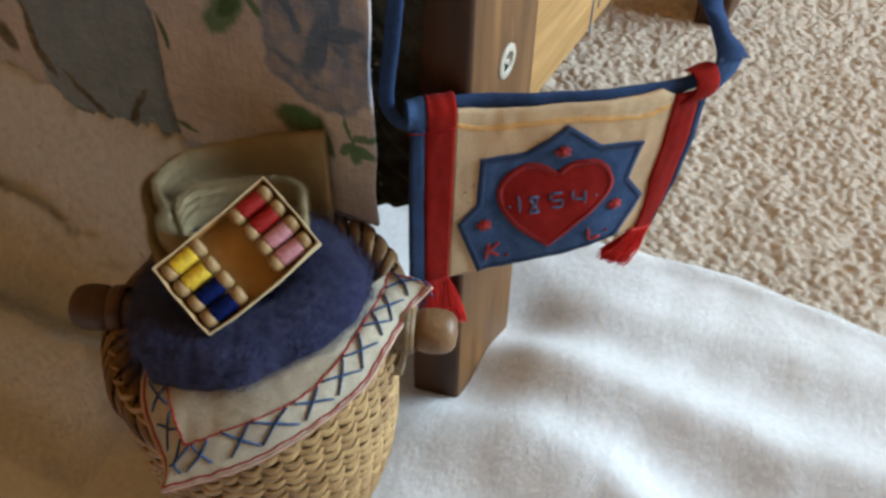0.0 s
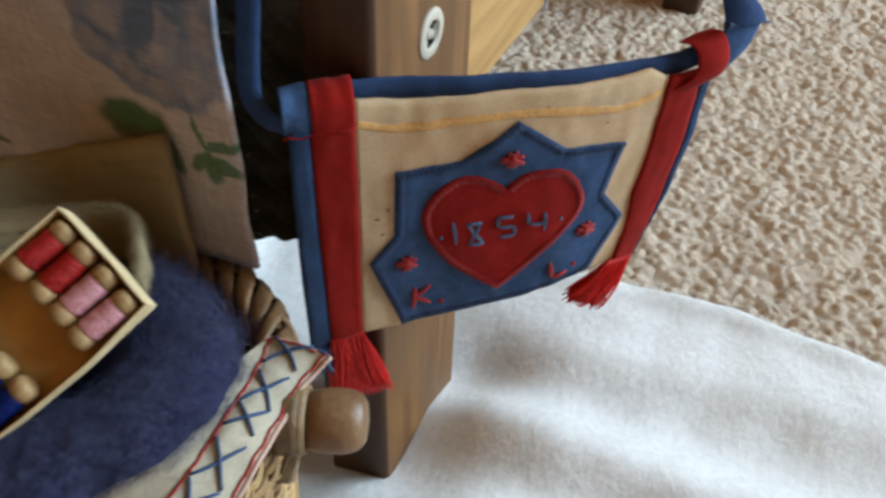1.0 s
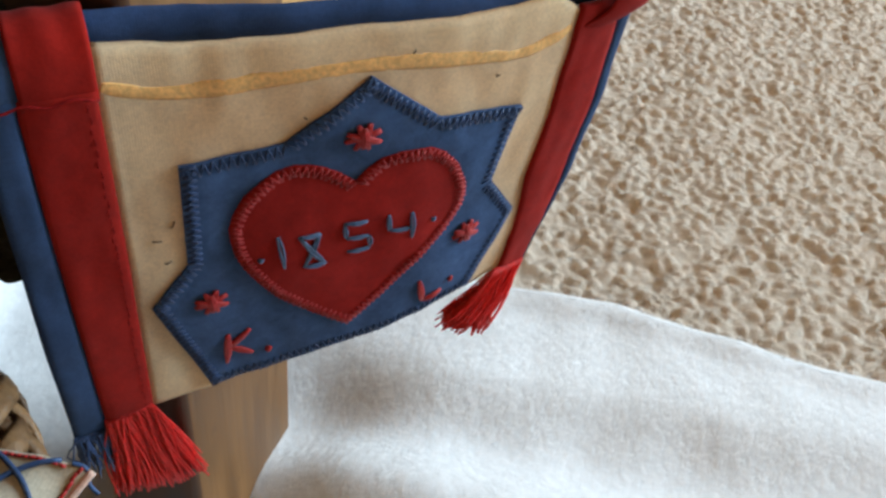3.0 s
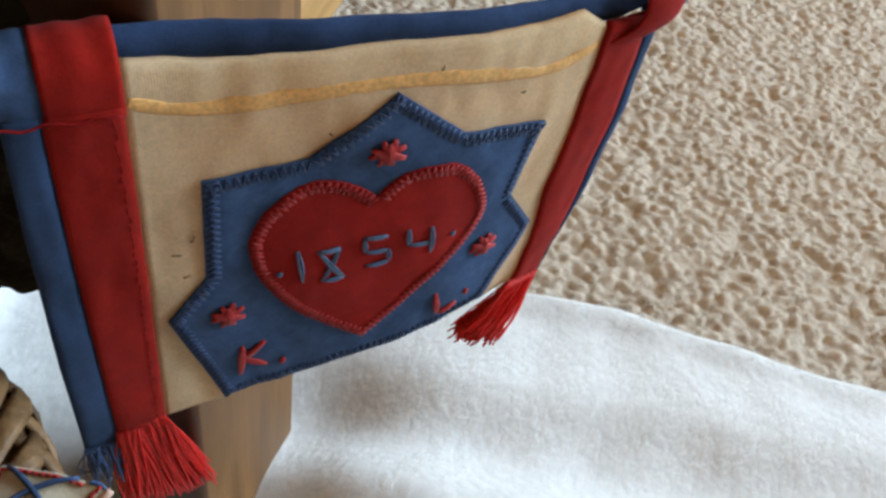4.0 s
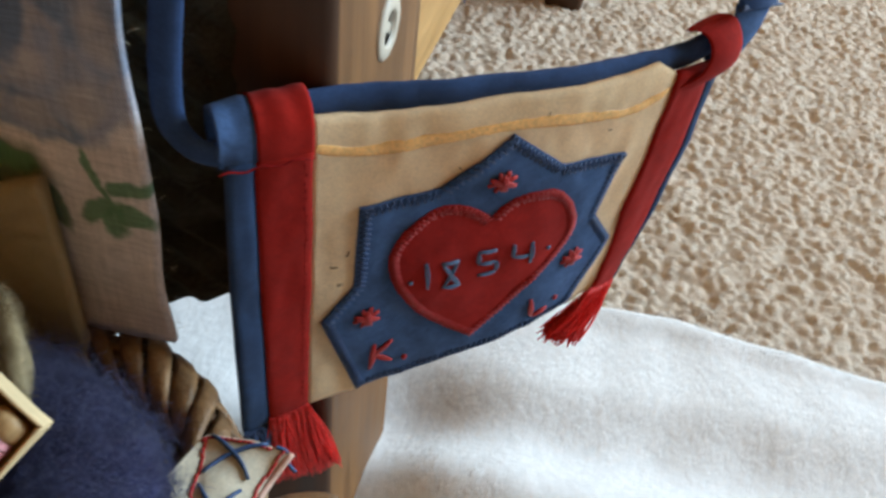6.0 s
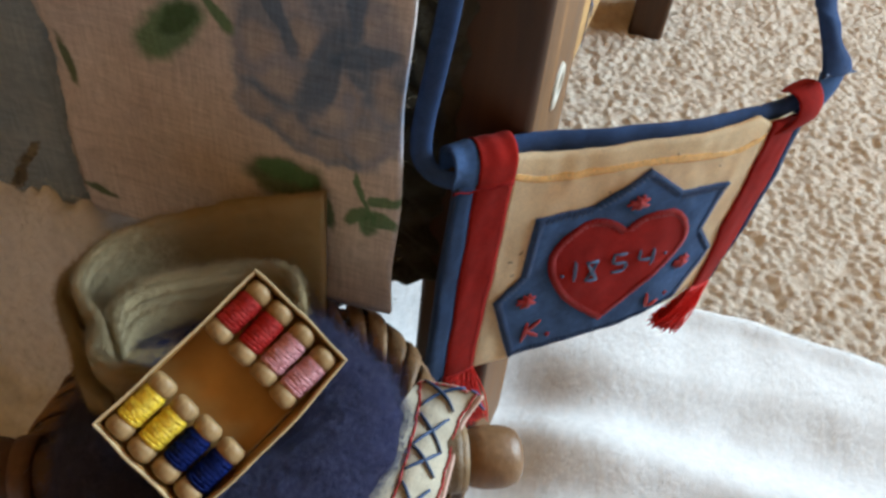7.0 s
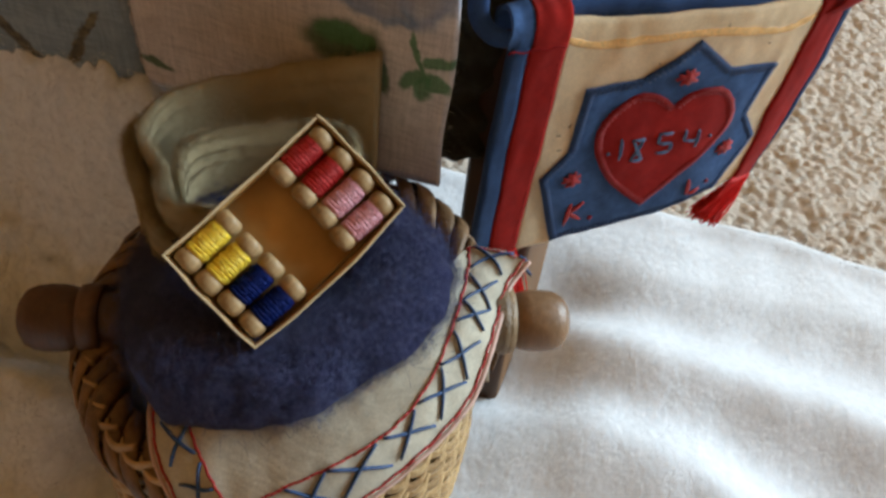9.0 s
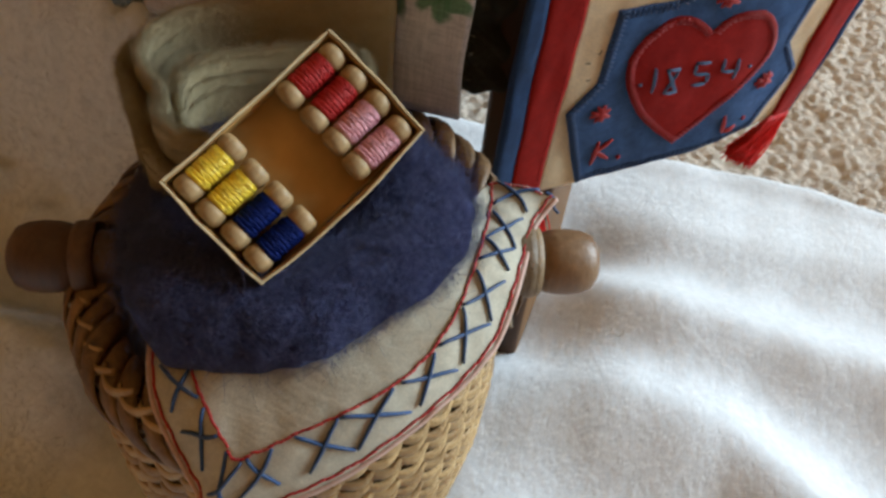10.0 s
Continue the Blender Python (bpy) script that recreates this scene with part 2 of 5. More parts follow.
def fleece_mat():
    m, nt, b = material("white_fleece", 1.0, 0.4, 0.1)
    big = noise_of(nt, coords(nt), 55.0, 4.0)
    mid = noise_of(nt, coords(nt, (1.0, 0.7, 1.0)), 430.0, 4.0, 0.6, 0.15)
    fine = noise_of(nt, coords(nt, (1.0, 0.5, 1.0)), 1900.0, 4.0, 0.7, 1.5)
    base = ramp(nt, mid, [(0.3, (0.735, 0.740, 0.752)), (0.7, (0.85, 0.855, 0.868))])
    nt.links.new(base, b.inputs["Base Color"])
    h = math_node(nt, 'ADD', math_node(nt, 'MULTIPLY', big, 1.5), math_node(nt, 'ADD', mid, math_node(nt, 'MULTIPLY', fine, 0.3)))
    bump(nt, b, h, 0.00034)
    let_through(nt, b, base, 0.25)
    return m


def carpet_mat():
    m, nt, b = material("beige_carpet_pile", 1.0, 0.5, 0.1)
    tufts = noise_of(nt, coords(nt), 260.0, 3.0)
    c = ramp(nt, tufts, [(0.25, (0.76, 0.63, 0.51)), (0.5, (0.88, 0.76, 0.63)), (0.75, (0.95, 0.86, 0.75))])
    fine = noise_of(nt, coords(nt), 1500.0, 4.0, 0.7)
    c = mix(nt, 0.7, c, ramp(nt, fine, [(0.3, (0.80, 0.77, 0.74)), (0.7, (1.0, 1.0, 1.0))]), 'MULTIPLY')
    nt.links.new(c, b.inputs["Base Color"])
    bump(nt, b, fine, 0.0005)
    let_through(nt, b, c, 0.48)
    return m


def wall_mat(name, dark, light):
    m, nt, b = material(name, 0.9, 0.0, 0.2)
    n = noise_of(nt, coords(nt), 3.0, 4.0)
    nt.links.new(ramp(nt, n, [(0.3, dark), (0.7, light)]), b.inputs["Base Color"])
    bump(nt, b, noise_of(nt, coords(nt), 120.0), 0.002)
    return m


def wool_mat(name, dark, light, scale=500.0):
    m, nt, b = material(name, 1.0, 0.12, 0.1)
    n1 = noise_of(nt, coords(nt), 190.0, 5.0, 0.65, 0.6)
    n2 = noise_of(nt, coords(nt), scale * 2, 6.0, 0.7, 1.2)
    base = mix(nt, 0.5, ramp(nt, n1, [(0.3, dark), (0.7, light)]), ramp(nt, n2, [(0.3, dark), (0.7, light)]))
    nt.links.new(base, b.inputs["Base Color"])
    bump(nt, b, math_node(nt, 'ADD', n2, math_node(nt, 'MULTIPLY', n1, 1.5)), 0.0008)
    return m


def reed_mat(name, dark, light):
    m, nt, b = material(name, 0.5, 0.0, 0.4)
    info = nt.nodes.new("ShaderNodeObjectInfo")
    n = noise_of(nt, coords(nt), 300.0, 5.0, 0.6)
    f = math_node(nt, 'ADD', math_node(nt, 'MULTIPLY', n, 0.7), math_node(nt, 'MULTIPLY', info.outputs["Random"], 0.3))
    nt.links.new(ramp(nt, f, [(0.3, dark), (0.7, light)]), b.inputs["Base Color"])
    bump(nt, b, noise_of(nt, coords(nt, (1.0, 1.0, 0.35)), 1100.0, 4.0, 0.65), 0.00030)
    return m


def plain_mat(name, colour, rough=0.6, metal=0.0, var=0.15, scale=200.0):
    m, nt, b = material(name, rough, 0.0, 0.4)
    n = noise_of(nt, coords(nt), scale, 4.0)
    nt.links.new(ramp(nt, n, [(0.3, tone(colour, 1 - var)), (0.7, tone(colour, 1 + var))]), b.inputs["Base Color"])
    b.inputs["Metallic"].default_value = metal
    bump(nt, b, n, 0.0001)
    return m


FLEECE = fleece_mat()
CARPET = carpet_mat()
WALL = wall_mat("tan_wall_paint", (0.54, 0.29, 0.105), (0.62, 0.34, 0.13))
CEILING = wall_mat("cream_ceiling_paint", (0.76, 0.445, 0.17), (0.82, 0.49, 0.20))
BLUE_WOOL = wool_mat("navy_wool", (0.004, 0.005, 0.023), (0.044, 0.048, 0.145))
FELT = wool_mat("cream_felt", (0.39, 0.30, 0.155), (0.50, 0.40, 0.230), 800.0)
OLIVE_KNIT = wool_mat("dark_olive_knit", (0.016, 0.013, 0.007), (0.052, 0.044, 0.023))
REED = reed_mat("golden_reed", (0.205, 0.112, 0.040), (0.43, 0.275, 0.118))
# browner, darker copy of the reed, with the rim's shade in its colour
REED_SHADED = reed_mat("shaded_brown_reed", (0.066, 0.033, 0.0135), (0.235, 0.130, 0.054))
REED_BAND = reed_mat("tan_bark_strip", (0.10, 0.06, 0.027), (0.22, 0.14, 0.068))
CARD = plain_mat("cream_card", (0.52, 0.40, 0.23), 0.75)
AMBER = plain_mat("amber_paper", (0.44, 0.250, 0.080), 0.55, var=0.2, scale=120.0)
INSERT_WHITE = plain_mat("off_white_collar", (0.44, 0.40, 0.33), 0.5, 0.0, 0.12)
# near-black colour stands in for the shade down the insert's hole
HOLE_SHADE = plain_mat("socket_shade", (0.012, 0.011, 0.010), 0.9)
DARK_RED = thread_mat("dark_red_thread", (0.19, 0.008, 0.008), 0.9, 0.0, 0.1, 0.05)
LINT = plain_mat("brown_lint", (0.12, 0.07, 0.04), 0.9)
INK = plain_mat("blue_ink", (0.05, 0.08, 0.16), 0.7)


def quilt_mat():
    """Printed cotton: a pink-cream patch with blue flowers and green leaves beside a grey-blue patch with brown twigs."""
    m, nt, b = material("printed_quilt_cotton", 0.92, 0.15, 0.15)
    vec = coords(nt)
    wob = nt.nodes.new("ShaderNodeTexNoise")
    wob.inputs["Scale"].default_value = 180.0
    wob.inputs["Detail"].default_value = 3.0
    nt.links.new(vec, wob.inputs["Vector"])
    sub = nt.nodes.new("ShaderNodeVectorMath")
    sub.operation = 'MULTIPLY_ADD'
    nt.links.new(wob.outputs["Color"], sub.inputs[0])
    sub.inputs[1].default_value = (0.005, 0.005, 0.005)
    nt.links.new(vec, sub.inputs[2])
    sep = nt.nodes.new("ShaderNodeSeparateXYZ")
    nt.links.new(sub.outputs[0], sep.inputs[0])
    x, z = math_node(nt, 'SUBTRACT', sep.outputs["X"], 0.0025), math_node(nt, 'SUBTRACT', sep.outputs["Z"], 0.0025)
    n1 = noise_of(nt, vec, 90.0, 4.0)
    pink = ramp(nt, n1, [(0.3, (0.52, 0.460, 0.440)), (0.7, (0.64, 0.585, 0.565))])
    grey = ramp(nt, n1, [(0.3, (0.20, 0.26, 0.31)), (0.7, (0.27, 0.335, 0.385))])

    def blob(base, cx, cz, rx, rz, deg, colour, soft=0.35, strength=0.9):
        c, s = math.cos(radians(deg)), math.sin(radians(deg))
        dx, dz = math_node(nt, 'SUBTRACT', x, cx), math_node(nt, 'SUBTRACT', z, cz)
        a = math_node(nt, 'DIVIDE', math_node(nt, 'ADD', math_node(nt, 'MULTIPLY', dx, c), math_node(nt, 'MULTIPLY', dz, s)), rx)
        e = math_node(nt, 'DIVIDE', math_node(nt, 'SUBTRACT', math_node(nt, 'MULTIPLY', dz, c), math_node(nt, 'MULTIPLY', dx, s)), rz)
        d = math_node(nt, 'SQRT', math_node(nt, 'ADD', math_node(nt, 'MULTIPLY', a, a), math_node(nt, 'MULTIPLY', e, e)))
        mr = nt.nodes.new("ShaderNodeMapRange")
        mr.interpolation_type = 'SMOOTHSTEP'
        mr.inputs["From Min"].default_value, mr.inputs["From Max"].default_value = 1.0 + soft, 1.0 - soft
        mr.inputs["To Max"].default_value = strength
        nt.links.new(d, mr.inputs["Value"])
        return mix(nt, mr.outputs[0], base, colour)

    BLUEF, BLUED, LILAC = (0.160, 0.220, 0.330), (0.085, 0.150, 0.260), (0.245, 0.275, 0.370)
    GREEN, DGREEN = (0.075, 0.190, 0.085), (0.045, 0.105, 0.040)
    petal = nt.nodes.new("ShaderNodeTexNoise")
    petal.inputs["Scale"].default_value = 78.0
    petal.inputs["Detail"].default_value = 2.5
    petal.inputs["Distortion"].default_value = 0.9
    nt.links.new(vec, petal.inputs["Vector"])
    bloom = ramp(nt, petal.outputs["Fac"], [(0.32, BLUED), (0.42, BLUEF), (0.50, LILAC), (0.58, (0.30, 0.30, 0.345)), (0.66, LILAC)])
    rim = ramp(nt, petal.outputs["Fac"], [(0.35, BLUED), (0.50, BLUEF), (0.62, LILAC)])
    lobe = ramp(nt, petal.outputs["Fac"], [(0.35, (0.26, 0.265, 0.32)), (0.50, (0.34, 0.325, 0.345)), (0.65, (0.41, 0.375, 0.375))])
    p = pink
    for n, (cx, cz, rx, rz, deg, k) in enumerate(FLOWERS):
        if n == 4:
            for ax, az, sx, sz, turn in PETALS:
                p = blob(p, ax, az, sx, sz, turn, rim, 0.22, 0.85)
                p = blob(p, ax + 0.0003, az + 0.0009, sx * 0.76, sz * 0.70, turn, lobe, 0.5, 0.9)
        p = blob(p, cx, cz, rx, rz, deg, bloom if k == 0 else {1: BLUED, 4: GREEN, 5: DGREEN}[k], 0.3 if k else 0.16, 0.9 if k > 3 else 0.8)
    g = blob(grey, -0.168, 0.122, 0.023, 0.050, 8, pink, 0.12, 1.0)
    bark = ramp(nt, noise_of(nt, vec, 420.0, 3.0), [(0.35, (0.045, 0.035, 0.018)), (0.65, (0.20, 0.155, 0.075))])
    for cx, cz, rx, rz, deg in TWIGS:
        g = blob(g, cx, cz, rx, rz, deg, bark, 0.25)
    edge = math_node(nt, 'GREATER_THAN', x, -0.0930)
    col = mix(nt, edge, g, p)
    slub = math_node(nt, 'ADD', math_node(nt, 'MULTIPLY', noise_of(nt, coords(nt, (0.10, 1.0, 1.0)), 1500.0, 3.0, 0.6), 0.5), math_node(nt, 'MULTIPLY', noise_of(nt, coords(nt, (1.0, 1.0, 0.10)), 1500.0, 3.0, 0.6), 0.5))
    col = mix(nt, 0.9, col, ramp(nt, slub, [(0.36, (0.72, 0.72, 0.72)), (0.64, (1.16, 1.16, 1.16))]), 'MULTIPLY')
    fine = noise_of(nt, vec, 2400.0, 3.0)
    col = mix(nt, 0.45, col, ramp(nt, fine, [(0.3, (0.65, 0.65, 0.65)), (0.7, (1.0, 1.0, 1.0))]), 'MULTIPLY')
    nt.links.new(col, b.inputs["Base Color"])
    h = math_node(nt, 'ADD', math_node(nt, 'MULTIPLY', weave_height(nt, 0.0004), 0.5), math_node(nt, 'MULTIPLY', n1, 3.0))
    bump(nt, b, h, 0.00012)
    return m


# print on the quilt: centre x and z, half-sizes, turn, colour
FLOWERS = [
    (-0.0375, 0.1530, 0.0160, 0.0150, 0, 0), (-0.0375, 0.1405, 0.0125, 0.0080, -10, 0), (-0.0265, 0.1460, 0.0060, 0.0120, 0, 0), (-0.0475, 0.1430, 0.0060, 0.0080, 10, 0),
    (-0.0440, 0.1250, 0.0082, 0.0048, 8, 5), (-0.0455, 0.1268, 0.0045, 0.0026, 10, 4), (-0.0405, 0.1260, 0.0030, 0.0024, -30, 4), (-0.0368, 0.1215, 0.0016, 0.0050, 20, 5),
    (-0.0292, 0.1270, 0.0008, 0.0050, 22, 4), (-0.0243, 0.1262, 0.0038, 0.0016, 18, 4), (-0.0296, 0.1213, 0.0030, 0.0016, 40, 4), (-0.0270, 0.1200, 0.0016, 0.0026, 0, 4), (-0.0246, 0.1213, 0.0030, 0.0014, -32, 4),
    (-0.0660, 0.1490, 0.0095, 0.0040, 42, 4), (-0.0635, 0.1520, 0.0050, 0.0022, 42, 5), (-0.0560, 0.1555, 0.0052, 0.0015, -58, 4), (-0.0895, 0.1360, 0.0013, 0.0050, 15, 5),
    (-0.0890, 0.1038, 0.0040, 0.0012, -12, 5),
    (-0.0365, 0.1500, 0.0030, 0.0100, -20, 1), (-0.0300, 0.1540, 0.0065, 0.0022, 25, 1), (-0.0310, 0.1620, 0.0016, 0.0060, 0, 1), (-0.0440, 0.1580, 0.0016, 0.0070, 25, 1),
]
# lobes of the petals, each with a darker rim: centre x and z, half-sizes, turn
PETALS = [(-0.0485, 0.1400, 0.0050, 0.0046, 20), (-0.0420, 0.1362, 0.0054, 0.0040, -15), (-0.0350, 0.1345, 0.0050, 0.0038, -5), (-0.0285, 0.1375, 0.0050, 0.0046, 30),
    (-0.0445, 0.1450, 0.0058, 0.0046, -10), (-0.0365, 0.1410, 0.0050, 0.0042, 10), (-0.0485, 0.1520, 0.0046, 0.0056, 10), (-0.0252, 0.1475, 0.0036, 0.0056, 0), (-0.0400, 0.1545, 0.0036, 0.0054, -20)]
TWIGS = [(-0.147, 0.142, 0.0130, 0.0019, 105), (-0.144, 0.1215, 0.0092, 0.0021, 90), (-0.1415, 0.1115, 0.0070, 0.0022, -65), (-0.1260, 0.1035, 0.0105, 0.0018, -42), (-0.1085, 0.1020, 0.0062, 0.0013, 62), (-0.1035, 0.1100, 0.0045, 0.0010, 48), (-0.158, 0.1135, 0.0045, 0.0052, 30), (-0.120, 0.158, 0.0060, 0.0030, 20)]
QUILT = quilt_mat()


# ---- the room ----
ROOM = 2.3
HIGH = 2.4


def wall_panel(name, x0, x1, y0, y1, z0, z1, label, material=WALL):
    ob = part(name, rounded_box((x1 - x0, y1 - y0, z1 - z0), ((x0 + x1) / 2, (y0 + y1) / 2, (z0 + z1) / 2), 0.002, 1), material, smooth=False)
    return tagged(ob, label, "wall", kind="structure")


floor = part("floor", rounded_box((2 * ROOM, 2 * ROOM, 0.06), (0, 0, -0.0310), 0.002, 1), CARPET, smooth=False)
tagged(floor, "beige carpeted floor of the room", "floor", kind="structure")
wall_panel("wall_north", -ROOM, ROOM, ROOM, ROOM + 0.1, 0, HIGH, "plain tan painted wall")
wall_panel("wall_south", -ROOM, ROOM, -ROOM - 0.1, -ROOM, 0, HIGH, "plain tan painted wall")
wall_panel("wall_west", -ROOM - 0.1, -ROOM, -ROOM, ROOM, 0, HIGH, "plain tan painted wall")
ceiling = wall_panel("ceiling", -ROOM, ROOM, -ROOM, ROOM, HIGH, HIGH + 0.1, "plain cream painted ceiling", CEILING)
WX, WY, WZ = WINDOW[0] + 0.40, WINDOW[1], WINDOW[2]
east = tagged(new("wall_east"), "tan painted wall with a wide window opening", "wall", kind="structure")
for y0, y1, z0, z1 in ((-ROOM, WY - 0.85, 0, HIGH), (WY + 0.85, ROOM, 0, HIGH), (WY - 0.85, WY + 0.85, 0, WZ - 0.6), (WY - 0.85, WY + 0.85, WZ + 0.6, HIGH)):
    part("wall_piece", rounded_box((0.1, y1 - y0, z1 - z0), (WX + 0.05, (y0 + y1) / 2, (z0 + z1) / 2), 0.002, 1), WALL, east, smooth=False)


# ---- carpet pile ----
def pile(x0, x1, y0, y1, step):
    """Dense twisted pile: domed tufts that touch, with crevices between them."""
    nx, ny = int((x1 - x0) / step), int((y1 - y0) / step)

    def at(u, v):
        x, y = x0 + (x1 - x0) * u, y0 + (y1 - y0) * v
        wx = x + 0.0030 * noise.noise(Vector((x * 140, y * 140, 0.0))) + 0.0013 * noise.noise(Vector((x * 420, y * 420, 4.0)))
        wy = y + 0.0030 * noise.noise(Vector((x * 140, y * 140, 9.0))) + 0.0013 * noise.noise(Vector((x * 420, y * 420, 14.0)))
        d = noise.voronoi(Vector((wx * 205, wy * 310, 0.5)))[0]
        tuft = 0.65 * (1 - min(1.0, d[0] / 0.75) ** 1.6) + 0.35 * min(1.0, (d[1] - d[0]) / 0.5)
        e = noise.voronoi(Vector((wx * 560, wy * 620, 3.5)))[0]
        z = 0.0058 + 0.0025 * tuft + 0.0008 * (1 - min(1.0, e[0])) + 0.0013 * noise.noise(Vector((x * 80, y * 120, 2.0))) + 0.0010 * noise.noise(Vector((x * 24, y * 30, 5.0)))
        if y < fleece_edge(x) - 0.003:
            z -= 0.0080
        return Vector((x, y, z))

    return grid(at, nx, ny)


def fleece_edge(x):
    return table(x, [-0.6, -0.05, 0.02, 0.045, 0.07, 0.10, 0.13, 0.16, 0.6], [0.05, 0.058, 0.066, 0.071, 0.076, 0.0755, 0.073, 0.0735, 0.09]) + 0.0010 * math.sin(x * 47) + 0.0006 * noise.noise(Vector((x * 90, 0.0, 7.0)))


carpet = part("carpet_pile", pile(-0.20, 0.40, 0.040, 0.44, 0.00090), CARPET)
tagged(carpet, "beige cut-pile carpet of short twisted tufts", "carpet", kind="stuff")


# ---- fleece blanket on the floor ----
def ridge(x, y, ax, ay, bx, by, width, height):
    dx, dy = bx - ax, by - ay
    ln = math.hypot(dx, dy)
    t = ((x - ax) * dx + (y - ay) * dy) / ln
    d = ((x - ax) * -dy + (y - ay) * dx) / ln
    fade = 1 / (1 + math.exp(-(t) / 0.012)) * 1 / (1 + math.exp((t - ln) / 0.02))
    return height * fade * math.exp(-(d / width) ** 2)


def crest(x, y, xs, ys, start, height, near, far, end=0.03):
    """A soft fold whose crest runs through xs, ys, with a long near slope."""
    d = y - table(x, xs, ys)
    fade = 1 / (1 + math.exp(-(x - start) / 0.006)) * 1 / (1 + math.exp((x - xs[-1]) / end))
    return height * fade * math.exp(-abs(d / (near if d < 0 else far)) ** 1.85)


# the blanket banked up under the quilt's hem: how high it stands along y
BANK = spline([(-0.150, 0.0, 0), (-0.122, 0.001, 0), (-0.110, 0.007, 0), (-0.101, 0.021, 0), (-0.0925, 0.0285, 0), (-0.086, 0.0230, 0), (-0.079, 0.0160, 0), (-0.072, 0.0230, 0), (-0.066, 0.0330, 0), (-0.060, 0.0385, 0), (-0.055, 0.050, 0), (-0.050, 0.070, 0), (-0.0465, 0.0845, 0), (-0.0430, 0.0895, 0), (-0.036, 0.0880, 0), (-0.015, 0.060, 0), (0.02, 0.010, 0), (0.05, 0.0, 0)], 170)
BANK_Y, BANK_Z = [p.x for p in BANK], [max(0.0, p.y) for p in BANK]


def fleece_top(x, y):
    z = 0.0118 + 0.0016 * noise.noise(Vector((x * 14, y * 14, 3.0))) + 0.0007 * noise.noise(Vector((x * 60, y * 60, 1.0)))
    z += crest(x, y, [-0.03, 0.0, 0.03, 0.055, 0.075, 0.11, 0.16], [-0.046, -0.041, -0.039, -0.040, -0.048, -0.066, -0.09], -0.014, 0.0116, 0.022, 0.0150)
    z += crest(x, y, [0.0, 0.014, 0.05, 0.08, 0.11, 0.16, 0.25], [-0.008, -0.006, -0.005, -0.004, -0.002, 0.008, 0.02], -0.008, 0.0108, 0.016, 0.0155)
    z += crest(x, y, [0.0, 0.026, 0.05, 0.08, 0.12, 0.2], [0.024, 0.030, 0.034, 0.040, 0.044, 0.05], 0.022, 0.0046, 0.012, 0.016)
    z += crest(x, y, [0.0, 0.02, 0.05, 0.09, 0.14, 0.2], [-0.085, -0.090, -0.098, -0.114, -0.140, -0.16], 0.005, 0.0058, 0.02, 0.011)
    z += ridge(x, y, -0.10, -0.165, -0.32, -0.15, 0.025, 0.007)
    away = math.hypot(max(-0.020 - x, x + 0.0010, 0.0), max(-0.0310 - y, y - 0.0116, 0.0))
    z -= 0.0082 * math.exp(-(away / 0.0190) ** 2) + 0.0016 * math.exp(-((y - 0.010 - 0.05 * x) / 0.010) ** 2) / (1 + math.exp(-(x - 0.006) / 0.006)) * math.exp(-(x / 0.11) ** 2)
    bank = 1 / (1 + math.exp((x + (0.083 if y > -0.060 else 0.088)) / 0.003))
    if bank > 0.001:
        soft = 0.0024 * noise.noise(Vector((x * 170, y * 170, 7.0))) + 0.0013 * noise.noise(Vector((x * 380, y * 380, 2.0))) + 0.0022 * noise.noise(Vector((x * 62, y * 62, 4.0)))
        yy = y - 0.07 * (x + 0.11) * (1 if y < -0.06 else 0)
        rise = table(yy, BANK_Y, BANK_Z)
        z += bank * rise * (1 + 26 * soft)
    ye = fleece_edge(x)
    z += 0.0014 * math.exp(-((ye - 0.006 - y) / 0.005) ** 2)
    return max(z, 0.0016 + 0.0008 * noise.noise(Vector((x * 120, y * 120, 11.0))))


def fleece_sheet():
    nx, ny = 520, 290
    x0, x1, y0 = -0.42, 0.36, -0.36

    def at(u, v, under):
        x = x0 + (x1 - x0) * u
        ye = fleece_edge(x)
        y = ye - (ye - y0) * (1 - (1 - v) ** 1.0)
        z = fleece_top(x, y)
        d = ye - y
        z -= 0.0052 * max(0.0, 1 - d / 0.0035) ** 2
        return Vector((x, y, z - (0.0012 if under and d > 0.002 else 0.0006 if under else 0)))

    return slab(lambda u, v: at(u, v, False), lambda u, v: at(u, v, True), nx, ny)


blanket = part("fleece_blanket", fleece_sheet(), FLEECE)
tagged(blanket, "soft white fleece blanket spread in folds on carpet", "blanket")


def nap(x0, x1, y0, y1):
    def at(u, v):
        x = x0 + (x1 - x0) * u
        y = min(y0 + (y1 - y0) * v, fleece_edge(x) - 0.0004)
        d = fleece_edge(x) - y
        return Vector((x, y, fleece_top(x, y) - 0.0052 * max(0.0, 1 - d / 0.0035) ** 2))
    return at


tagged(part("nap", join(fuzz(nap(-0.02, 0.16, 0.066, 0.090), 5000, 0.0012, 31, 0.0, 1.0, 0.000022), fuzz(nap(-0.22, -0.088, -0.125, -0.040), 30000, 0.0017, 32, 0.0, 1.0, 0.000030)), FLEECE, blanket, "soft white fleece nap"), kind="stuff")


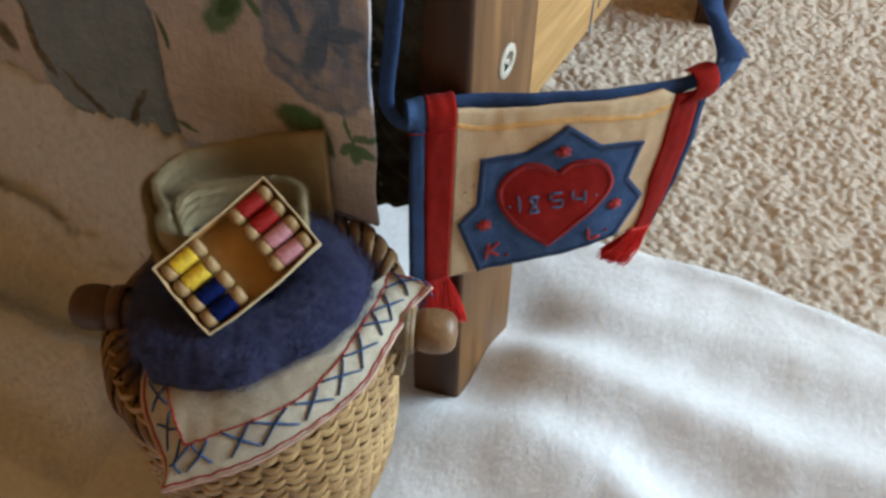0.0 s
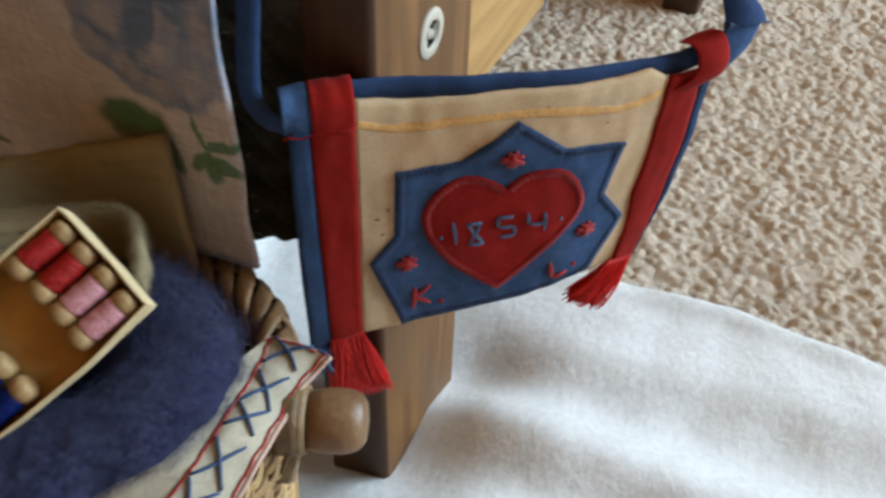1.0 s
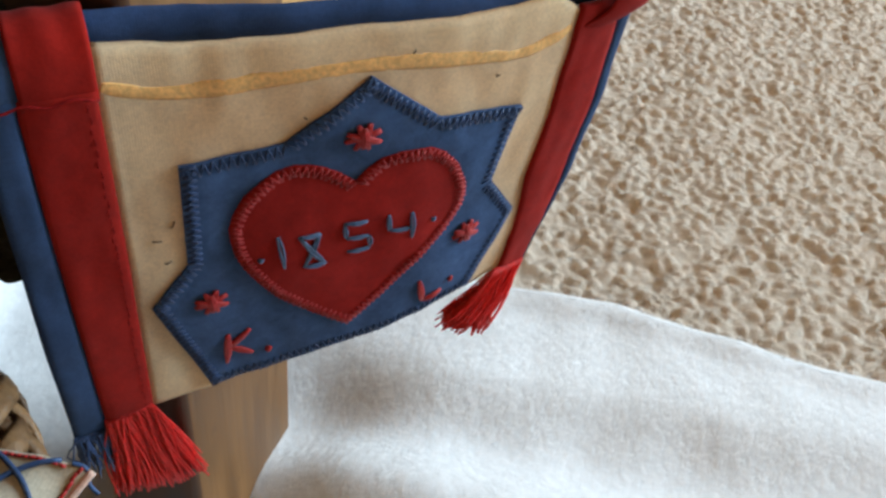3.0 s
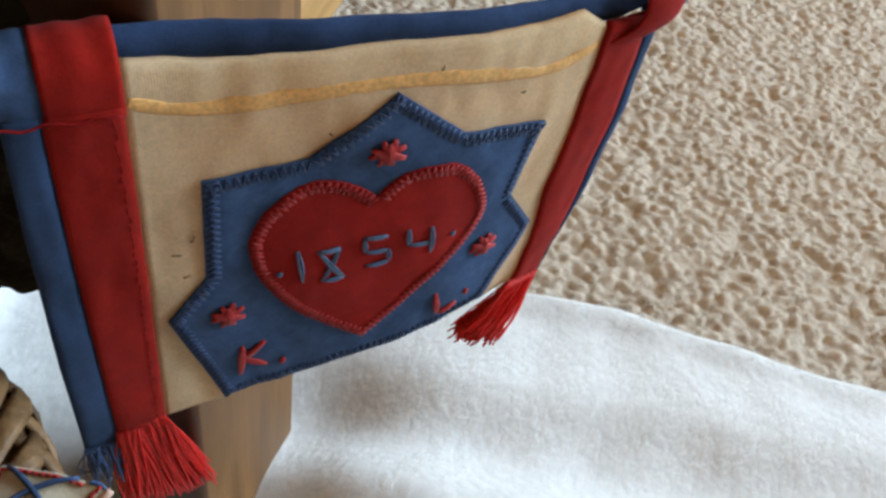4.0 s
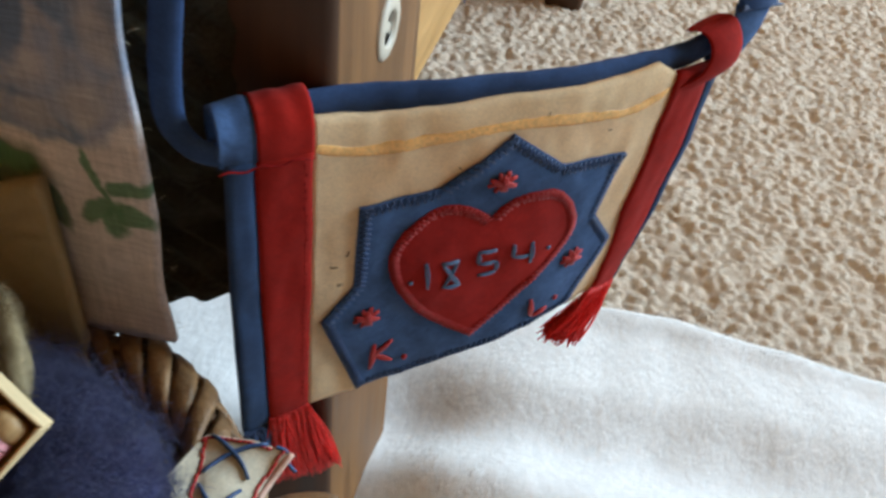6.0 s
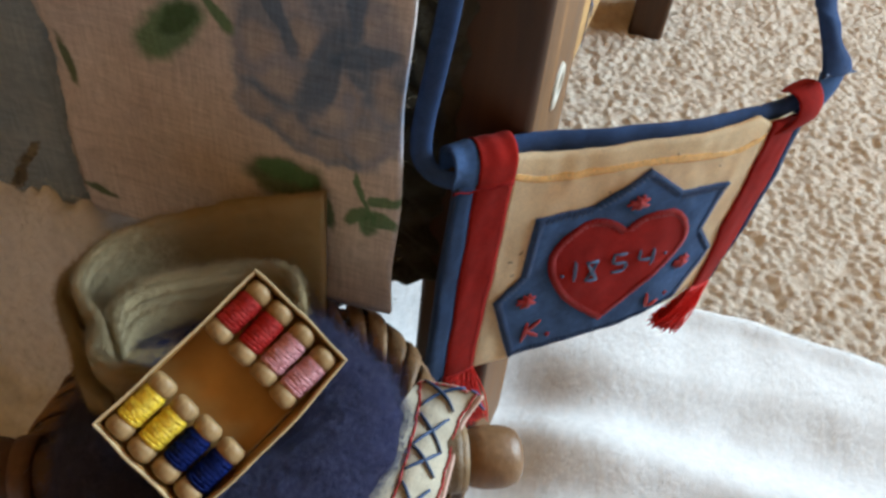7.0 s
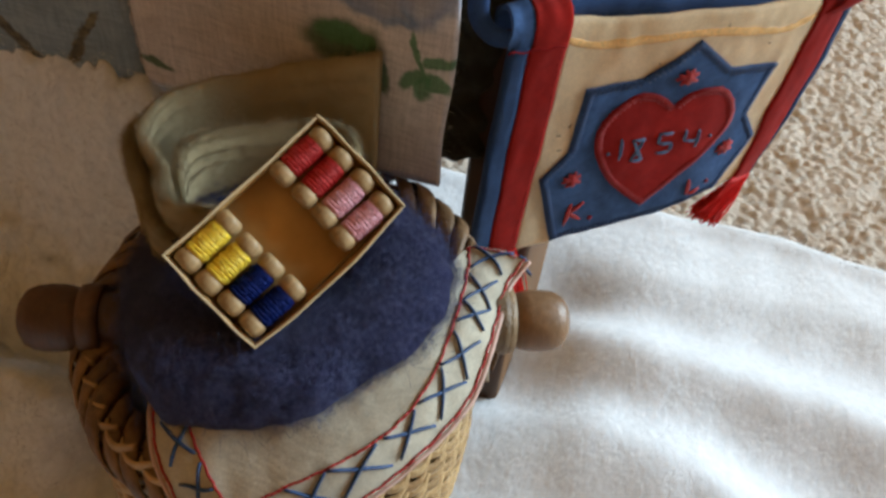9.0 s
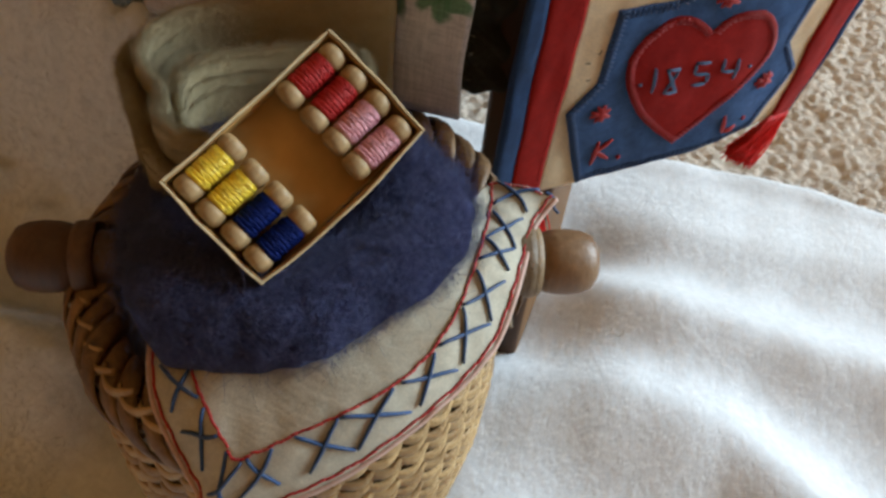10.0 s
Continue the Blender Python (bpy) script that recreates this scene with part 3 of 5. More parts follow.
# ---- the doll bed ----
LX1, LY0, LY1, LW = -0.0032, -0.0298, 0.0118, 0.0416
bed = tagged(new("doll_bed"), "brown-stained wooden doll bed with board legs", "doll bed")
LT = 0.0180
post = rounded_box((LT, LW, 0.280), (LX1 - LT / 2, LY0 + LW / 2, 0.139), 0.0018, 4)
for v in post.verts:
    low = (0.135 - v.co.z) / 0.135
    v.co.x += 0.0022 * low
    v.co.y -= (0.0020 if v.co.y < -0.01 else 0.0006) * low
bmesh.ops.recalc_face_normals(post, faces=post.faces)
# window-facing side takes the paler wood, so lit and shaded faces are painted
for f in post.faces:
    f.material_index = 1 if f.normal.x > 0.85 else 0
leg = part("leg", post, WOOD_LEG, bed, "brown-stained leg, front painted dark for shade, window side lighter")
leg.data.materials.append(WOOD_SIDE_LIT)
part("side_rail", rounded_box((0.018, 0.228, 0.150), (LX1 - 0.0055 - 0.009, LY1 + 0.1135, 0.0965 + 0.075), 0.0015, 2), WOOD_RAIL, bed, "pale unstained pine side rail")
part("leg", rounded_box((LT, 0.0415, 0.281), (0.014 - LT / 2, 0.262 + 0.0415 / 2, 0.1405), 0.0026, 4), WOOD_LEG, bed)
# slats and mattress are out of view: added to carry the quilt and block light
part("unseen_slat_base", rounded_box((0.30, 0.215, 0.018), (-0.185, 0.112, 0.16), 0.002, 2), WOOD_RAIL, bed)
part("unseen_mattress", rounded_box((0.36, 0.20, 0.05), (-0.215, 0.072, 0.196), 0.014, 4), LINEN, bed)

# threaded insert in the leg
INSERT = pose(LX1, -0.0085, 0.1355, 0, 90, 0)
ring = part("insert_ring", lathe([(0.0027, 0.0001), (0.0028, 0.0005), (0.0031, 0.0006), (0.0046, 0.0005), (0.0050, 0.0002), (0.0050, -0.002), (0.0027, -0.002), (0.0027, 0.0001)], 40, INSERT), INSERT_WHITE, bed, "off-white collar of a threaded insert")
part("socket", lathe([(0.0028, -0.0004), (0.0026, -0.0016), (0.0, -0.0019)], 24, INSERT), HOLE_SHADE, ring)

# pen strokes on the rail
RX = LX1 - 0.0055 + 0.0002
for stroke in ([(0.0790, 0.0955), (0.0785, 0.106), (0.0775, 0.120)], [(0.0800, 0.121), (0.0840, 0.118), (0.0835, 0.113), (0.0800, 0.110), (0.0845, 0.107), (0.0850, 0.103)]):
    part("pen_mark", tube(spline([(RX, y, z) for y, z in stroke], 14), 0.0006, 5, 0.3, (1, 0, 0)), INK, bed)


# ---- quilt and knit blanket hanging over the bed ----
QX0, QX1, QZ1 = -0.30, -0.0222, 0.222


def hem(x):
    return table(x, [-0.30, -0.18, -0.15, -0.13, -0.105, -0.09, -0.06, -0.0235], [0.104, 0.100, 0.099, 0.096, 0.097, 0.098, 0.097, 0.0965])


def quilt_at(x, v, back, seam):
    z = hem(x) + (QZ1 - hem(x)) * v
    y = -0.0445 + 0.0016 * math.sin(x * 70 + 1.2) * (1 - v) + 0.0012 * noise.noise(Vector((x * 60, 0, z * 60)))
    edge = min(QX1 - x, abs(x - seam))
    thick = 0.0036 * min(1.0, 0.3 + min(edge, v * 0.12) / 0.003)
    if v > 0.92:
        y += (v - 0.92) / 0.08 * 0.02
    y += 0.0007 * math.exp(-((x - seam) / 0.0016) ** 2)
    return Vector((x + (0.0004 * math.sin(z * 160) if QX1 - x < 0.004 else 0), y + (thick if back else 0), z))


quilt = tagged(new("patchwork_quilt"), "faded floral patchwork quilt hanging over the bed", "quilt")
SEAM = -0.0930
for name, xa, xb, label in (("floral_patch", SEAM + 0.0001, QX1, "pink-cream cotton patch printed with blue flowers"), ("grey_patch", QX0, SEAM - 0.0001, "grey-blue cotton patch printed with brown twigs")):
    part(name, slab(lambda u, v: quilt_at(xa + (xb - xa) * u, v, False, SEAM), lambda u, v: quilt_at(xa + (xb - xa) * u, v, True, SEAM), 80, 60), QUILT, quilt, label)


rng = random.Random(21)
frays = []
for k in range(24):
    z = rng.uniform(0.098, 0.20)
    p = Vector((QX1 - 0.0002, -0.0436 + rng.uniform(-0.0012, 0.0012), z))
    d = Vector((rng.uniform(0.0004, 0.0018), rng.gauss(0, 0.0005), rng.gauss(0, 0.0006)))
    frays.append(tube([p, p + d * 0.5 + Vector((0, 0, 0.0002)), p + d], 0.000035, 3))
tagged(part("frayed_edge", join(*frays), LINEN, quilt, "frayed pale threads"), kind="stuff")


def knit_at(u, v, back):
    x = -0.075 + (0.0588 - 0.0026 * math.exp(-((v - 0.12) / 0.035) ** 2)) * u
    z = 0.0958 + 0.125 * v + 0.0009 * math.sin(u * 17)
    y = -0.0405 + 0.0118 * u ** 7 + 0.0007 * math.sin(u * 75 + v * 95)
    return Vector((x + 0.0008 * math.sin(v * 90), y + (0.006 if back else 0) * min(1.0, 0.3 + (1 - u) * 12), z))


knit = part("knitted_blanket", slab(lambda u, v: knit_at(u, v, False), lambda u, v: knit_at(u, v, True), 160, 110), OLIVE_KNIT)
tagged(knit, "dark olive knitted blanket hanging behind the quilt", "blanket")


# ---- the cloth pocket ----
# local x runs along the pocket, z up, -y out of its face
pocket = new("sewing_pocket")
pocket.matrix_world = pose(0, 0, 0, 0, 0, 38.83)
tagged(pocket, "cream cloth pocket with blue star, red heart and 1854", "cloth pocket")


def out(s, h):
    """How far the cloth stands out at a place of the pocket (mm in, m out)."""
    n = 0.0251 - 0.00003 * (128 - h) + 0.0003 * noise.noise(Vector((s * 0.28, h * 0.10, 8.0)))
    n += 0.0006 * math.sin(s * 0.11 + 0.6) + 0.0005 * noise.noise(Vector((s * 0.09, h * 0.09, 2.0)))
    n -= 0.000018 * max(0.0, s - 12) ** 1.6 + 0.0002 * max(0.0, h - 132)
    return n


def pk(s, h, lift=0.0):
    return Vector((s / 1000, -(out(s, h) + lift), h / 1000))


H = [56, 69, 76, 86, 93, 104, 117, 130, 134, 142]
S_BL = [-36.9, -36.9, -36.9, -37.0, -37.1, -37.0, -36.9, -36.5, -36.4, -36.4]
S_RL0 = [-32.2, -32.2, -32.3, -32.5, -32.6, -32.8, -32.9, -32.9, -32.5, -32.2]
S_RL1 = [-25.5, -25.5, -25.5, -25.4, -25.4, -25.3, -25.3, -25.4, -25.3, -25.1]
S_RR0 = [28.0, 28.6, 29.2, 31.4, 32.4, 31.9, 32.9, 32.8, 33.2, 34.0]
S_RR1 = [31.0, 32.0, 34.0, 36.9, 38.2, 39.7, 40.5, 40.1, 40.1, 40.0]
S_BR = [31.6, 32.6, 34.6, 37.3, 38.9, 41.6, 42.9, 42.7, 42.7, 42.7]


def strip(lo, hi, h0, h1, nu, nv, lift, thick, puff=0.0):
    """A band of cloth between two edge tables."""
    def at(u, v, back):
        h = (h0(u) if callable(h0) else h0) * (1 - v) + (h1(u) if callable(h1) else h1) * v
        s = table(h, H, lo) * (1 - u) + table(h, H, hi) * u
        e = 1 - (2 * u - 1) ** 4
        return pk(s, h, -thick if back else lift + puff * e + 0.00012 * noise.noise(Vector((s * 0.5, h * 0.25, 5))))
    return slab(lambda u, v: at(u, v, False), lambda u, v: at(u, v, True), nu, nv)


def cream_low(u):
    return table(u, [0, 0.15, 1], [74.3, 75.0, 84.4])


def cream_top(u):
    return table(u, [0, 0.16, 0.26, 0.5, 0.82, 0.93, 1.0], [136.0, 134.7, 134.8, 135.1, 134.6, 135.0, 132.6])


panel = part("front_panel", strip(S_RL1, S_RR0, cream_low, cream_top, 60, 60, 0.0, 0.0012, 0.0), CREAM, pocket, "cream muslin front panel")
part("side_binding", strip(S_BL, S_RL0, 71.0, 132.0, 8, 50, 0.0003, 0.0014, 0.0004), BLUE_BIND, pocket, "blue cotton edge binding")
part("side_binding", strip(S_RR1, S_BR, 81.0, 134.0, 6, 50, 0.0003, 0.0014, 0.0004), BLUE_BIND, pocket, "blue cotton edge binding")
part("red_band", strip(S_RL0, S_RL1, 71.5, 132.0, 12, 60, 0.0006, 0.0004, 0.0003), RED, pocket, "red cotton band with frayed end")
part("red_band", strip(S_RR0, S_RR1, 82.5, 133.0, 10, 60, 0.0006, 0.0004, 0.0003), RED, pocket, "red cotton band with frayed end")


def hem_roll(s0, s1, deg0, deg1, grow, wall, sag=0.0):
    """Cloth turned over the pocket's top edge: part of an open roll that runs along the mouth, from deg0 (front, low) over the top to deg1 (behind)."""
    def at(u, v, back):
        w = radians(deg0 + (deg1 - deg0) * v)
        end = max(0.0, 1 - u * 2.2)
        rad = (3.6 + grow) * (1 + sag * end * math.sin(w * 2 + 0.6)) - (wall if back else 0.0)
        q = s0 + (s1 - s0) * u + 0.35 * sag * math.sin(3 * w) * end
        rise = 1.04 * rad * (math.sin(w) if w > 0 else w)
        return Vector((q / 1000, -(out(q, 134.0) - 0.0029 + rad * 0.001 * (math.cos(w) if w > 0 else 1.0)), (135.1 + rise + 0.12 * math.sin(q * 1.7 + w)) / 1000))
    return slab(lambda u, v: at(u, v, False), lambda u, v: at(u, v, True), 14, 40)


part("corner_loop", hem_roll(-37.3, -32.3, -62, 232, 0.0, 0.7, 0.16), BLUE, pocket, "blue cotton corner loop, open at its end")
part("band_top", hem_roll(-32.5, -25.2, -62, 200, 0.25, 0.6), RED, pocket, "red cotton band folded over the top")
part("back_panel", strip(S_RL0, S_RR1, lambda u: 76 + 10 * u, 130.5, 40, 20, -0.0026, 0.0032), CREAM, pocket, "cream muslin back panel")

# rolled binding along the mouth
mouth = [(-26.5, 136.2), (-24, 136.0), (-12, 135.4), (0, 135.0), (12, 134.6), (25, 133.9), (33, 134.0), (38, 134.9), (42, 136.6)]
part("mouth_binding", tube([pk(p[0], p[1] - 0.2, -0.0034 + 0.0022 * max(0.0, (p[0] - 27) / 12)) for p in spline([(s, h, 0) for s, h in mouth], 60)], 0.0023, 12, 0.5, (0, 1, 0)), BLUE_STRAP, pocket, "rolled blue binding along the mouth")

# drawn amber cord under the hem
cord = [(-25.0, 132.0), (-22.6, 131.0), (-19.5, 130.1), (-14.0, 129.9), (-3.5, 130.7), (8.4, 130.7), (17.9, 129.4), (24.0, 128.5), (28.6, 129.2), (32.2, 130.4)]
part("hem_cord", tube([pk(p[0], p[1], 0.0) for p in spline([(s, h, 0) for s, h in cord], 70)], 0.00092, 8, 0.14, (0, 1, 0), taper=lambda t: (0.55 + 0.6 * math.sin(math.pi * t) ** 0.6) * (1 + 0.15 * math.sin(t * 23))), AMBER_CORD, pocket, "amber cord showing through the hem")
part("hem_seam", tube([pk(-37.6 + k * 0.62, 131.7 + 0.25 * math.sin(k * 0.9), 0.0013) for k in range(20)], 0.00016, 5), DARK_RED, pocket)


# blue star
STAR = [(3.6, 129.6), (13.7, 121.7), (26.5, 120.1), (24.7, 107.0), (30.6, 99.1), (25.0, 84.0), (-16.8, 75.8), (-23.5, 96.2), (-18.5, 103.4), (-18.4, 120.1), (-6.1, 121.1)]


def polygon_sheet(poly, lift, thick, step=1.6):
    """A flat cloth shape that follows the pocket's face, with a low edge."""
    bm = bmesh.new()
    pts = []
    for k, a in enumerate(poly):
        b = poly[(k + 1) % len(poly)]
        n = max(1, int(math.hypot(b[0] - a[0], b[1] - a[1]) / step))
        pts += [(a[0] + (b[0] - a[0]) * i / n, a[1] + (b[1] - a[1]) * i / n) for i in range(n)]
    face = bm.faces.new([bm.verts.new((p[0], p[1], 0)) for p in pts])
    bmesh.ops.triangulate(bm, faces=[face])
    lo, hi = min(p[0] for p in pts), max(p[0] for p in pts)
    low, high = min(p[1] for p in pts), max(p[1] for p in pts)
    for axis, a, b in (((1, 0, 0), lo, hi), ((0, 1, 0), low, high)):
        n = int((b - a) / 2.0)
        for k in range(1, n):
            c = a + (b - a) * k / n
            bmesh.ops.bisect_plane(bm, geom=list(bm.verts) + list(bm.edges) + list(bm.faces), plane_co=(c * axis[0], c * axis[1], 0), plane_no=axis)
    ext = bmesh.ops.extrude_face_region(bm, geom=list(bm.faces))
    topv = [v for v in ext["geom"] if isinstance(v, bmesh.types.BMVert)]
    tops = set(topv)
    for v in bm.verts:
        s, h = v.co.x, v.co.y
        v.co = pk(s, h, lift + (thick if v in tops else -0.0002))
    bm.normal_update()
    for e in bm.edges:
        if e.calc_face_angle(0.0) > 0.7:
            e.smooth = False
    return bm


star = part("star_patch", polygon_sheet(STAR, 0.0003, 0.0002), BLUE, pocket, "blue cotton star appliqué")


def zigzag(poly, inset, pitch, width, lift, radius):
    """Machine stitches along a closed outline, leaning in and out."""
    cx, cy = sum(p[0] for p in poly) / len(poly), sum(p[1] for p in poly) / len(poly)
    geos, flip = [], 0
    for k, a in enumerate(poly):
        b = poly[(k + 1) % len(poly)]
        ln = math.hypot(b[0] - a[0], b[1] - a[1])
        tx, ty = (b[0] - a[0]) / ln, (b[1] - a[1]) / ln
        nx, ny = -ty, tx
        mx, my = (a[0] + b[0]) / 2, (a[1] + b[1]) / 2
        if (cx - mx) * nx + (cy - my) * ny < 0:
            nx, ny = -nx, -ny
        n = max(1, int(ln / pitch))
        for i in range(n):
            flip ^= 1
            p0, p1 = a[0] + tx * ln * i / n, a[1] + ty * ln * i / n
            d0, d1 = (inset, inset + width) if flip else (inset + width, inset)
            q = ln / n
            geos.append(tube([pk(p0 + nx * d0, p1 + ny * d0, lift), pk(p0 + tx * q + nx * d1, p1 + ty * q + ny * d1, lift)], radius, 4))
    return join(*geos)


tagged(part("star_stitching", zigzag(STAR, 0.15, 0.52, 1.7, 0.00062, 0.00014), NAVY_STITCH, star, "zigzag stitching round the star"), kind="stuff")

HEART = [(2.9, 113.7), (0.8, 115.4), (-1.2, 116.7), (-3.2, 117.5), (-5.2, 117.7), (-7.4, 117.2), (-9.3, 116.0), (-11.3, 113.8), (-12.6, 111.0), (-13.2, 108.6), (-13.1, 106.4), (-12.6, 103.8), (-11.6, 101.2), (-9.6, 97.6), (-7.4, 94.3), (-4.8, 91.5), (-2.0, 89.0), (0.6, 87.0), (3.3, 85.0), (5.8, 87.0), (8.3, 89.2), (10.5, 91.8), (12.7, 94.6), (15.1, 97.4), (17.3, 100.3), (18.8, 102.6), (19.6, 105.0), (19.7, 107.3), (19.2, 109.7), (17.6, 113.2), (15.4, 115.7), (13.0, 117.2), (10.7, 117.6), (8.4, 117.6), (6.0, 117.0), (4.3, 115.6)]
heart = part("heart_patch", polygon_sheet(HEART, 0.0006, 0.0002), RED_HEART, pocket, "red cotton heart appliqué")
tagged(part("heart_stitching", zigzag(HEART, 0.0, 0.44, 1.6, 0.00092, 0.00014), RED_THREAD, heart, "red zigzag stitching round the heart"), kind="stuff")


def stitch(a, b, lift, radius=0.00034, strands=(-1, 0, 1)):
    """One raised floss stitch of three strands that part and meet."""
    ln = max(1e-6, math.hypot(b[0] - a[0], b[1] - a[1]))
    nx, ny = -(b[1] - a[1]) / ln, (b[0] - a[0]) / ln
    geos = []
    for q in strands:
        pts = []
        for k in range(7):
            t = k / 6
            w = q * radius * 620 * (0.35 + 0.65 * math.sin(math.pi * t)) + 0.05 * math.sin(5 * t + q + a[0])
            pts.append(pk(a[0] + (b[0] - a[0]) * t + nx * w, a[1] + (b[1] - a[1]) * t + ny * w, lift + (0.00022 + 0.00008 * (q == 0)) * math.sin(math.pi * t) - 0.0001))
        geos.append(tube(pts, radius * 0.55, 5, taper=lambda t: 0.7 + 0.3 * math.sin(math.pi * t)))
    return join(*geos)


DIGITS = {
    "digit_one": [((-7.2, 106.4), (-6.3, 100.3))],
    "digit_eight": [((-4.5, 105.7), (-1.5, 105.5)), ((-4.5, 105.7), (-0.6, 99.6)), ((-1.5, 105.5), (-3.6, 99.8)), ((-3.6, 99.8), (-0.6, 99.6)), ((-4.1, 105.3), (-1.0, 99.9))],
    "digit_five": [((1.6, 106.6), (4.9, 106.4)), ((1.7, 106.4), (2.1, 103.9)), ((2.1, 103.7), (5.3, 103.4)), ((5.4, 103.5), (5.8, 101.0)), ((2.4, 100.9), (5.8, 100.7))],
    "digit_four": [((7.8, 106.9), (8.2, 104.0)), ((8.2, 103.8), (11.7, 103.4)), ((11.4, 106.4), (12.0, 101.2))],
}
for name, rows in DIGITS.items():
    for a, b in rows:
        part(name + "_stitch", stitch(a, b, 0.0010, 0.00036, (-1, 1)), FADED_BLUE, heart, "embroidered in faded blue floss")
for a, b in (((-9.8, 102.7), (-9.1, 102.5)), ((14.7, 104.0), (15.4, 103.8))):
    part("floss_dot", stitch(a, b, 0.0010, 0.00034), FADED_BLUE, heart)


def burst(cx, cy, r):
    rows = []
    for k, (deg, ln) in enumerate(((20, 1.0), (68, 0.95), (112, 0.9), (160, 1.0), (90, 0.7))):
        c, s = math.cos(radians(deg)) * r * ln, math.sin(radians(deg)) * r * ln
        rows.append(((cx - c, cy - s), (cx + c, cy + s)))
    return join(*[stitch(a, b, 0.0007 + 0.0001 * k, 0.00050) for k, (a, b) in enumerate(rows)])


for cx, cy in ((3.2, 121.0), (-16.0, 95.6), (21.6, 98.4)):
    part("cross_stitch", burst(cx, cy, 2.3), RED_THREAD, star, "red embroidered star of stitches")
part("letter_k", join(*[stitch(a, b, 0.0007, 0.00050) for a, b in (((-14.1, 87.6), (-14.4, 80.6)), ((-11.0, 87.8), (-14.2, 84.3)), ((-13.8, 84.2), (-10.6, 82.0)), ((-8.7, 82.5), (-8.0, 82.2)))]), RED_THREAD, star, "letter K in red floss")
part("letter_l", join(*[stitch(a, b, 0.0007, 0.00050) for a, b in (((14.8, 90.4), (15.9, 85.4)), ((15.9, 85.4), (19.2, 86.4)), ((20.4, 88.4), (21.0, 88.1)))]), RED_THREAD, star, "letter L in red floss")


def fringe(starts, ends, count, seed, radius=0.00016):
    rng = random.Random(seed)
    geos = []
    for k in range(count):
        t = rng.random()
        a = Vector(starts[0]).lerp(Vector(starts[1]), t)
        e = Vector(ends[0]).lerp(Vector(ends[1]), min(1, max(0, t + rng.gauss(0, 0.12))))
        e += Vector((rng.gauss(0, 0.7), rng.gauss(0, 1.0), 0))
        l0, l1 = 0.0006 + rng.random() * 0.0006, rng.uniform(-0.0005, 0.003)
        mid = (a + e) / 2 + Vector((rng.gauss(0, 0.5), rng.gauss(0, 0.5), 0))
        c = spline([(a.x, a.y, l0), (mid.x, mid.y, (l0 + l1) / 2 + rng.uniform(-0.0003, 0.0008)), (e.x, e.y, l1)], 6)
        geos.append(tube([pk(p.x, p.y, p.z) for p in c], radius, 4))
    return join(*geos)


tagged(part("red_fringe", fringe(((-32.4, 75, 0), (-25.6, 76, 0)), ((-32.6, 57.5, 0), (-20.0, 54.0, 0)), 400, 3), FRINGE, pocket, "frayed red cotton threads"), kind="stuff")
tagged(part("red_fringe", fringe(((30.2, 85.2, 0), (36.2, 85.0, 0)), ((21.6, 77.2, 0), (30.0, 72.6, 0)), 340, 4), FRINGE, pocket, "frayed red cotton threads"), kind="stuff")
tagged(part("blue_fringe", fringe(((-37.0, 73, 0), (-32.6, 73, 0)), ((-36.6, 66.0, 0), (-31.6, 64.0, 0)), 70, 5, 0.00012), NAVY_STITCH, pocket, "frayed blue cotton threads"), kind="stuff")

# seam stitches down the red band, and lint on the muslin
for k in range(38):
    h = 76.0 + k * 1.45
    s0 = table(h, H, S_RL1) - 1.15 + 0.12 * math.sin(k * 2.3)
    part("seam_stitch", tube([pk(s0, h, 0.00080), pk(s0 + 0.05, h + 0.5, 0.00098), pk(s0, h + 1.05, 0.00080)], 0.00006, 4), DARK_RED, pocket)
for s0, h, ds, dh in ((-22.3, 108.8, 1.1, -0.2), (-21.2, 104.6, 0.8, 0.3), (-20.0, 110.5, 0.5, 0.9), (8.5, 131.9, 0.3, 0.5), (-4.0, 124.6, 0.4, -0.4), (21.0, 126.0, 0.6, 0.2)):
    part("lint", tube([pk(s0, h, 0.0002), pk(s0 + ds * 0.6, h + dh * 0.3, 0.0003), pk(s0 + ds, h + dh, 0.0002)], 0.00011, 4), LINT, pocket)


# right corner: red loop, blue fold and the strap that leaves it
def ribbon(lefts, rights, thick, puff, nu=12, nv=40):
    """A flat folded strip between two edge curves given as (s, h, stand-out in m)."""
    a, b = spline(lefts, nv), spline(rights, nv)

    def at(u, v, back):
        k = min(int(v * nv + 0.5), nv)
        p = a[k].lerp(b[k], u)
        e = 1 - (2 * u - 1) ** 2
        n = p.z + (-thick * (0.3 + 0.7 * e) if back else puff * e)
        return Vector((p.x / 1000, -n, p.y / 1000))

    return slab(lambda u, v: at(u, v, False), lambda u, v: at(u, v, True), nu, nv)


def edge_at(rows):
    return [(p, q, out(p, q) + lift) for p, q, lift in rows]


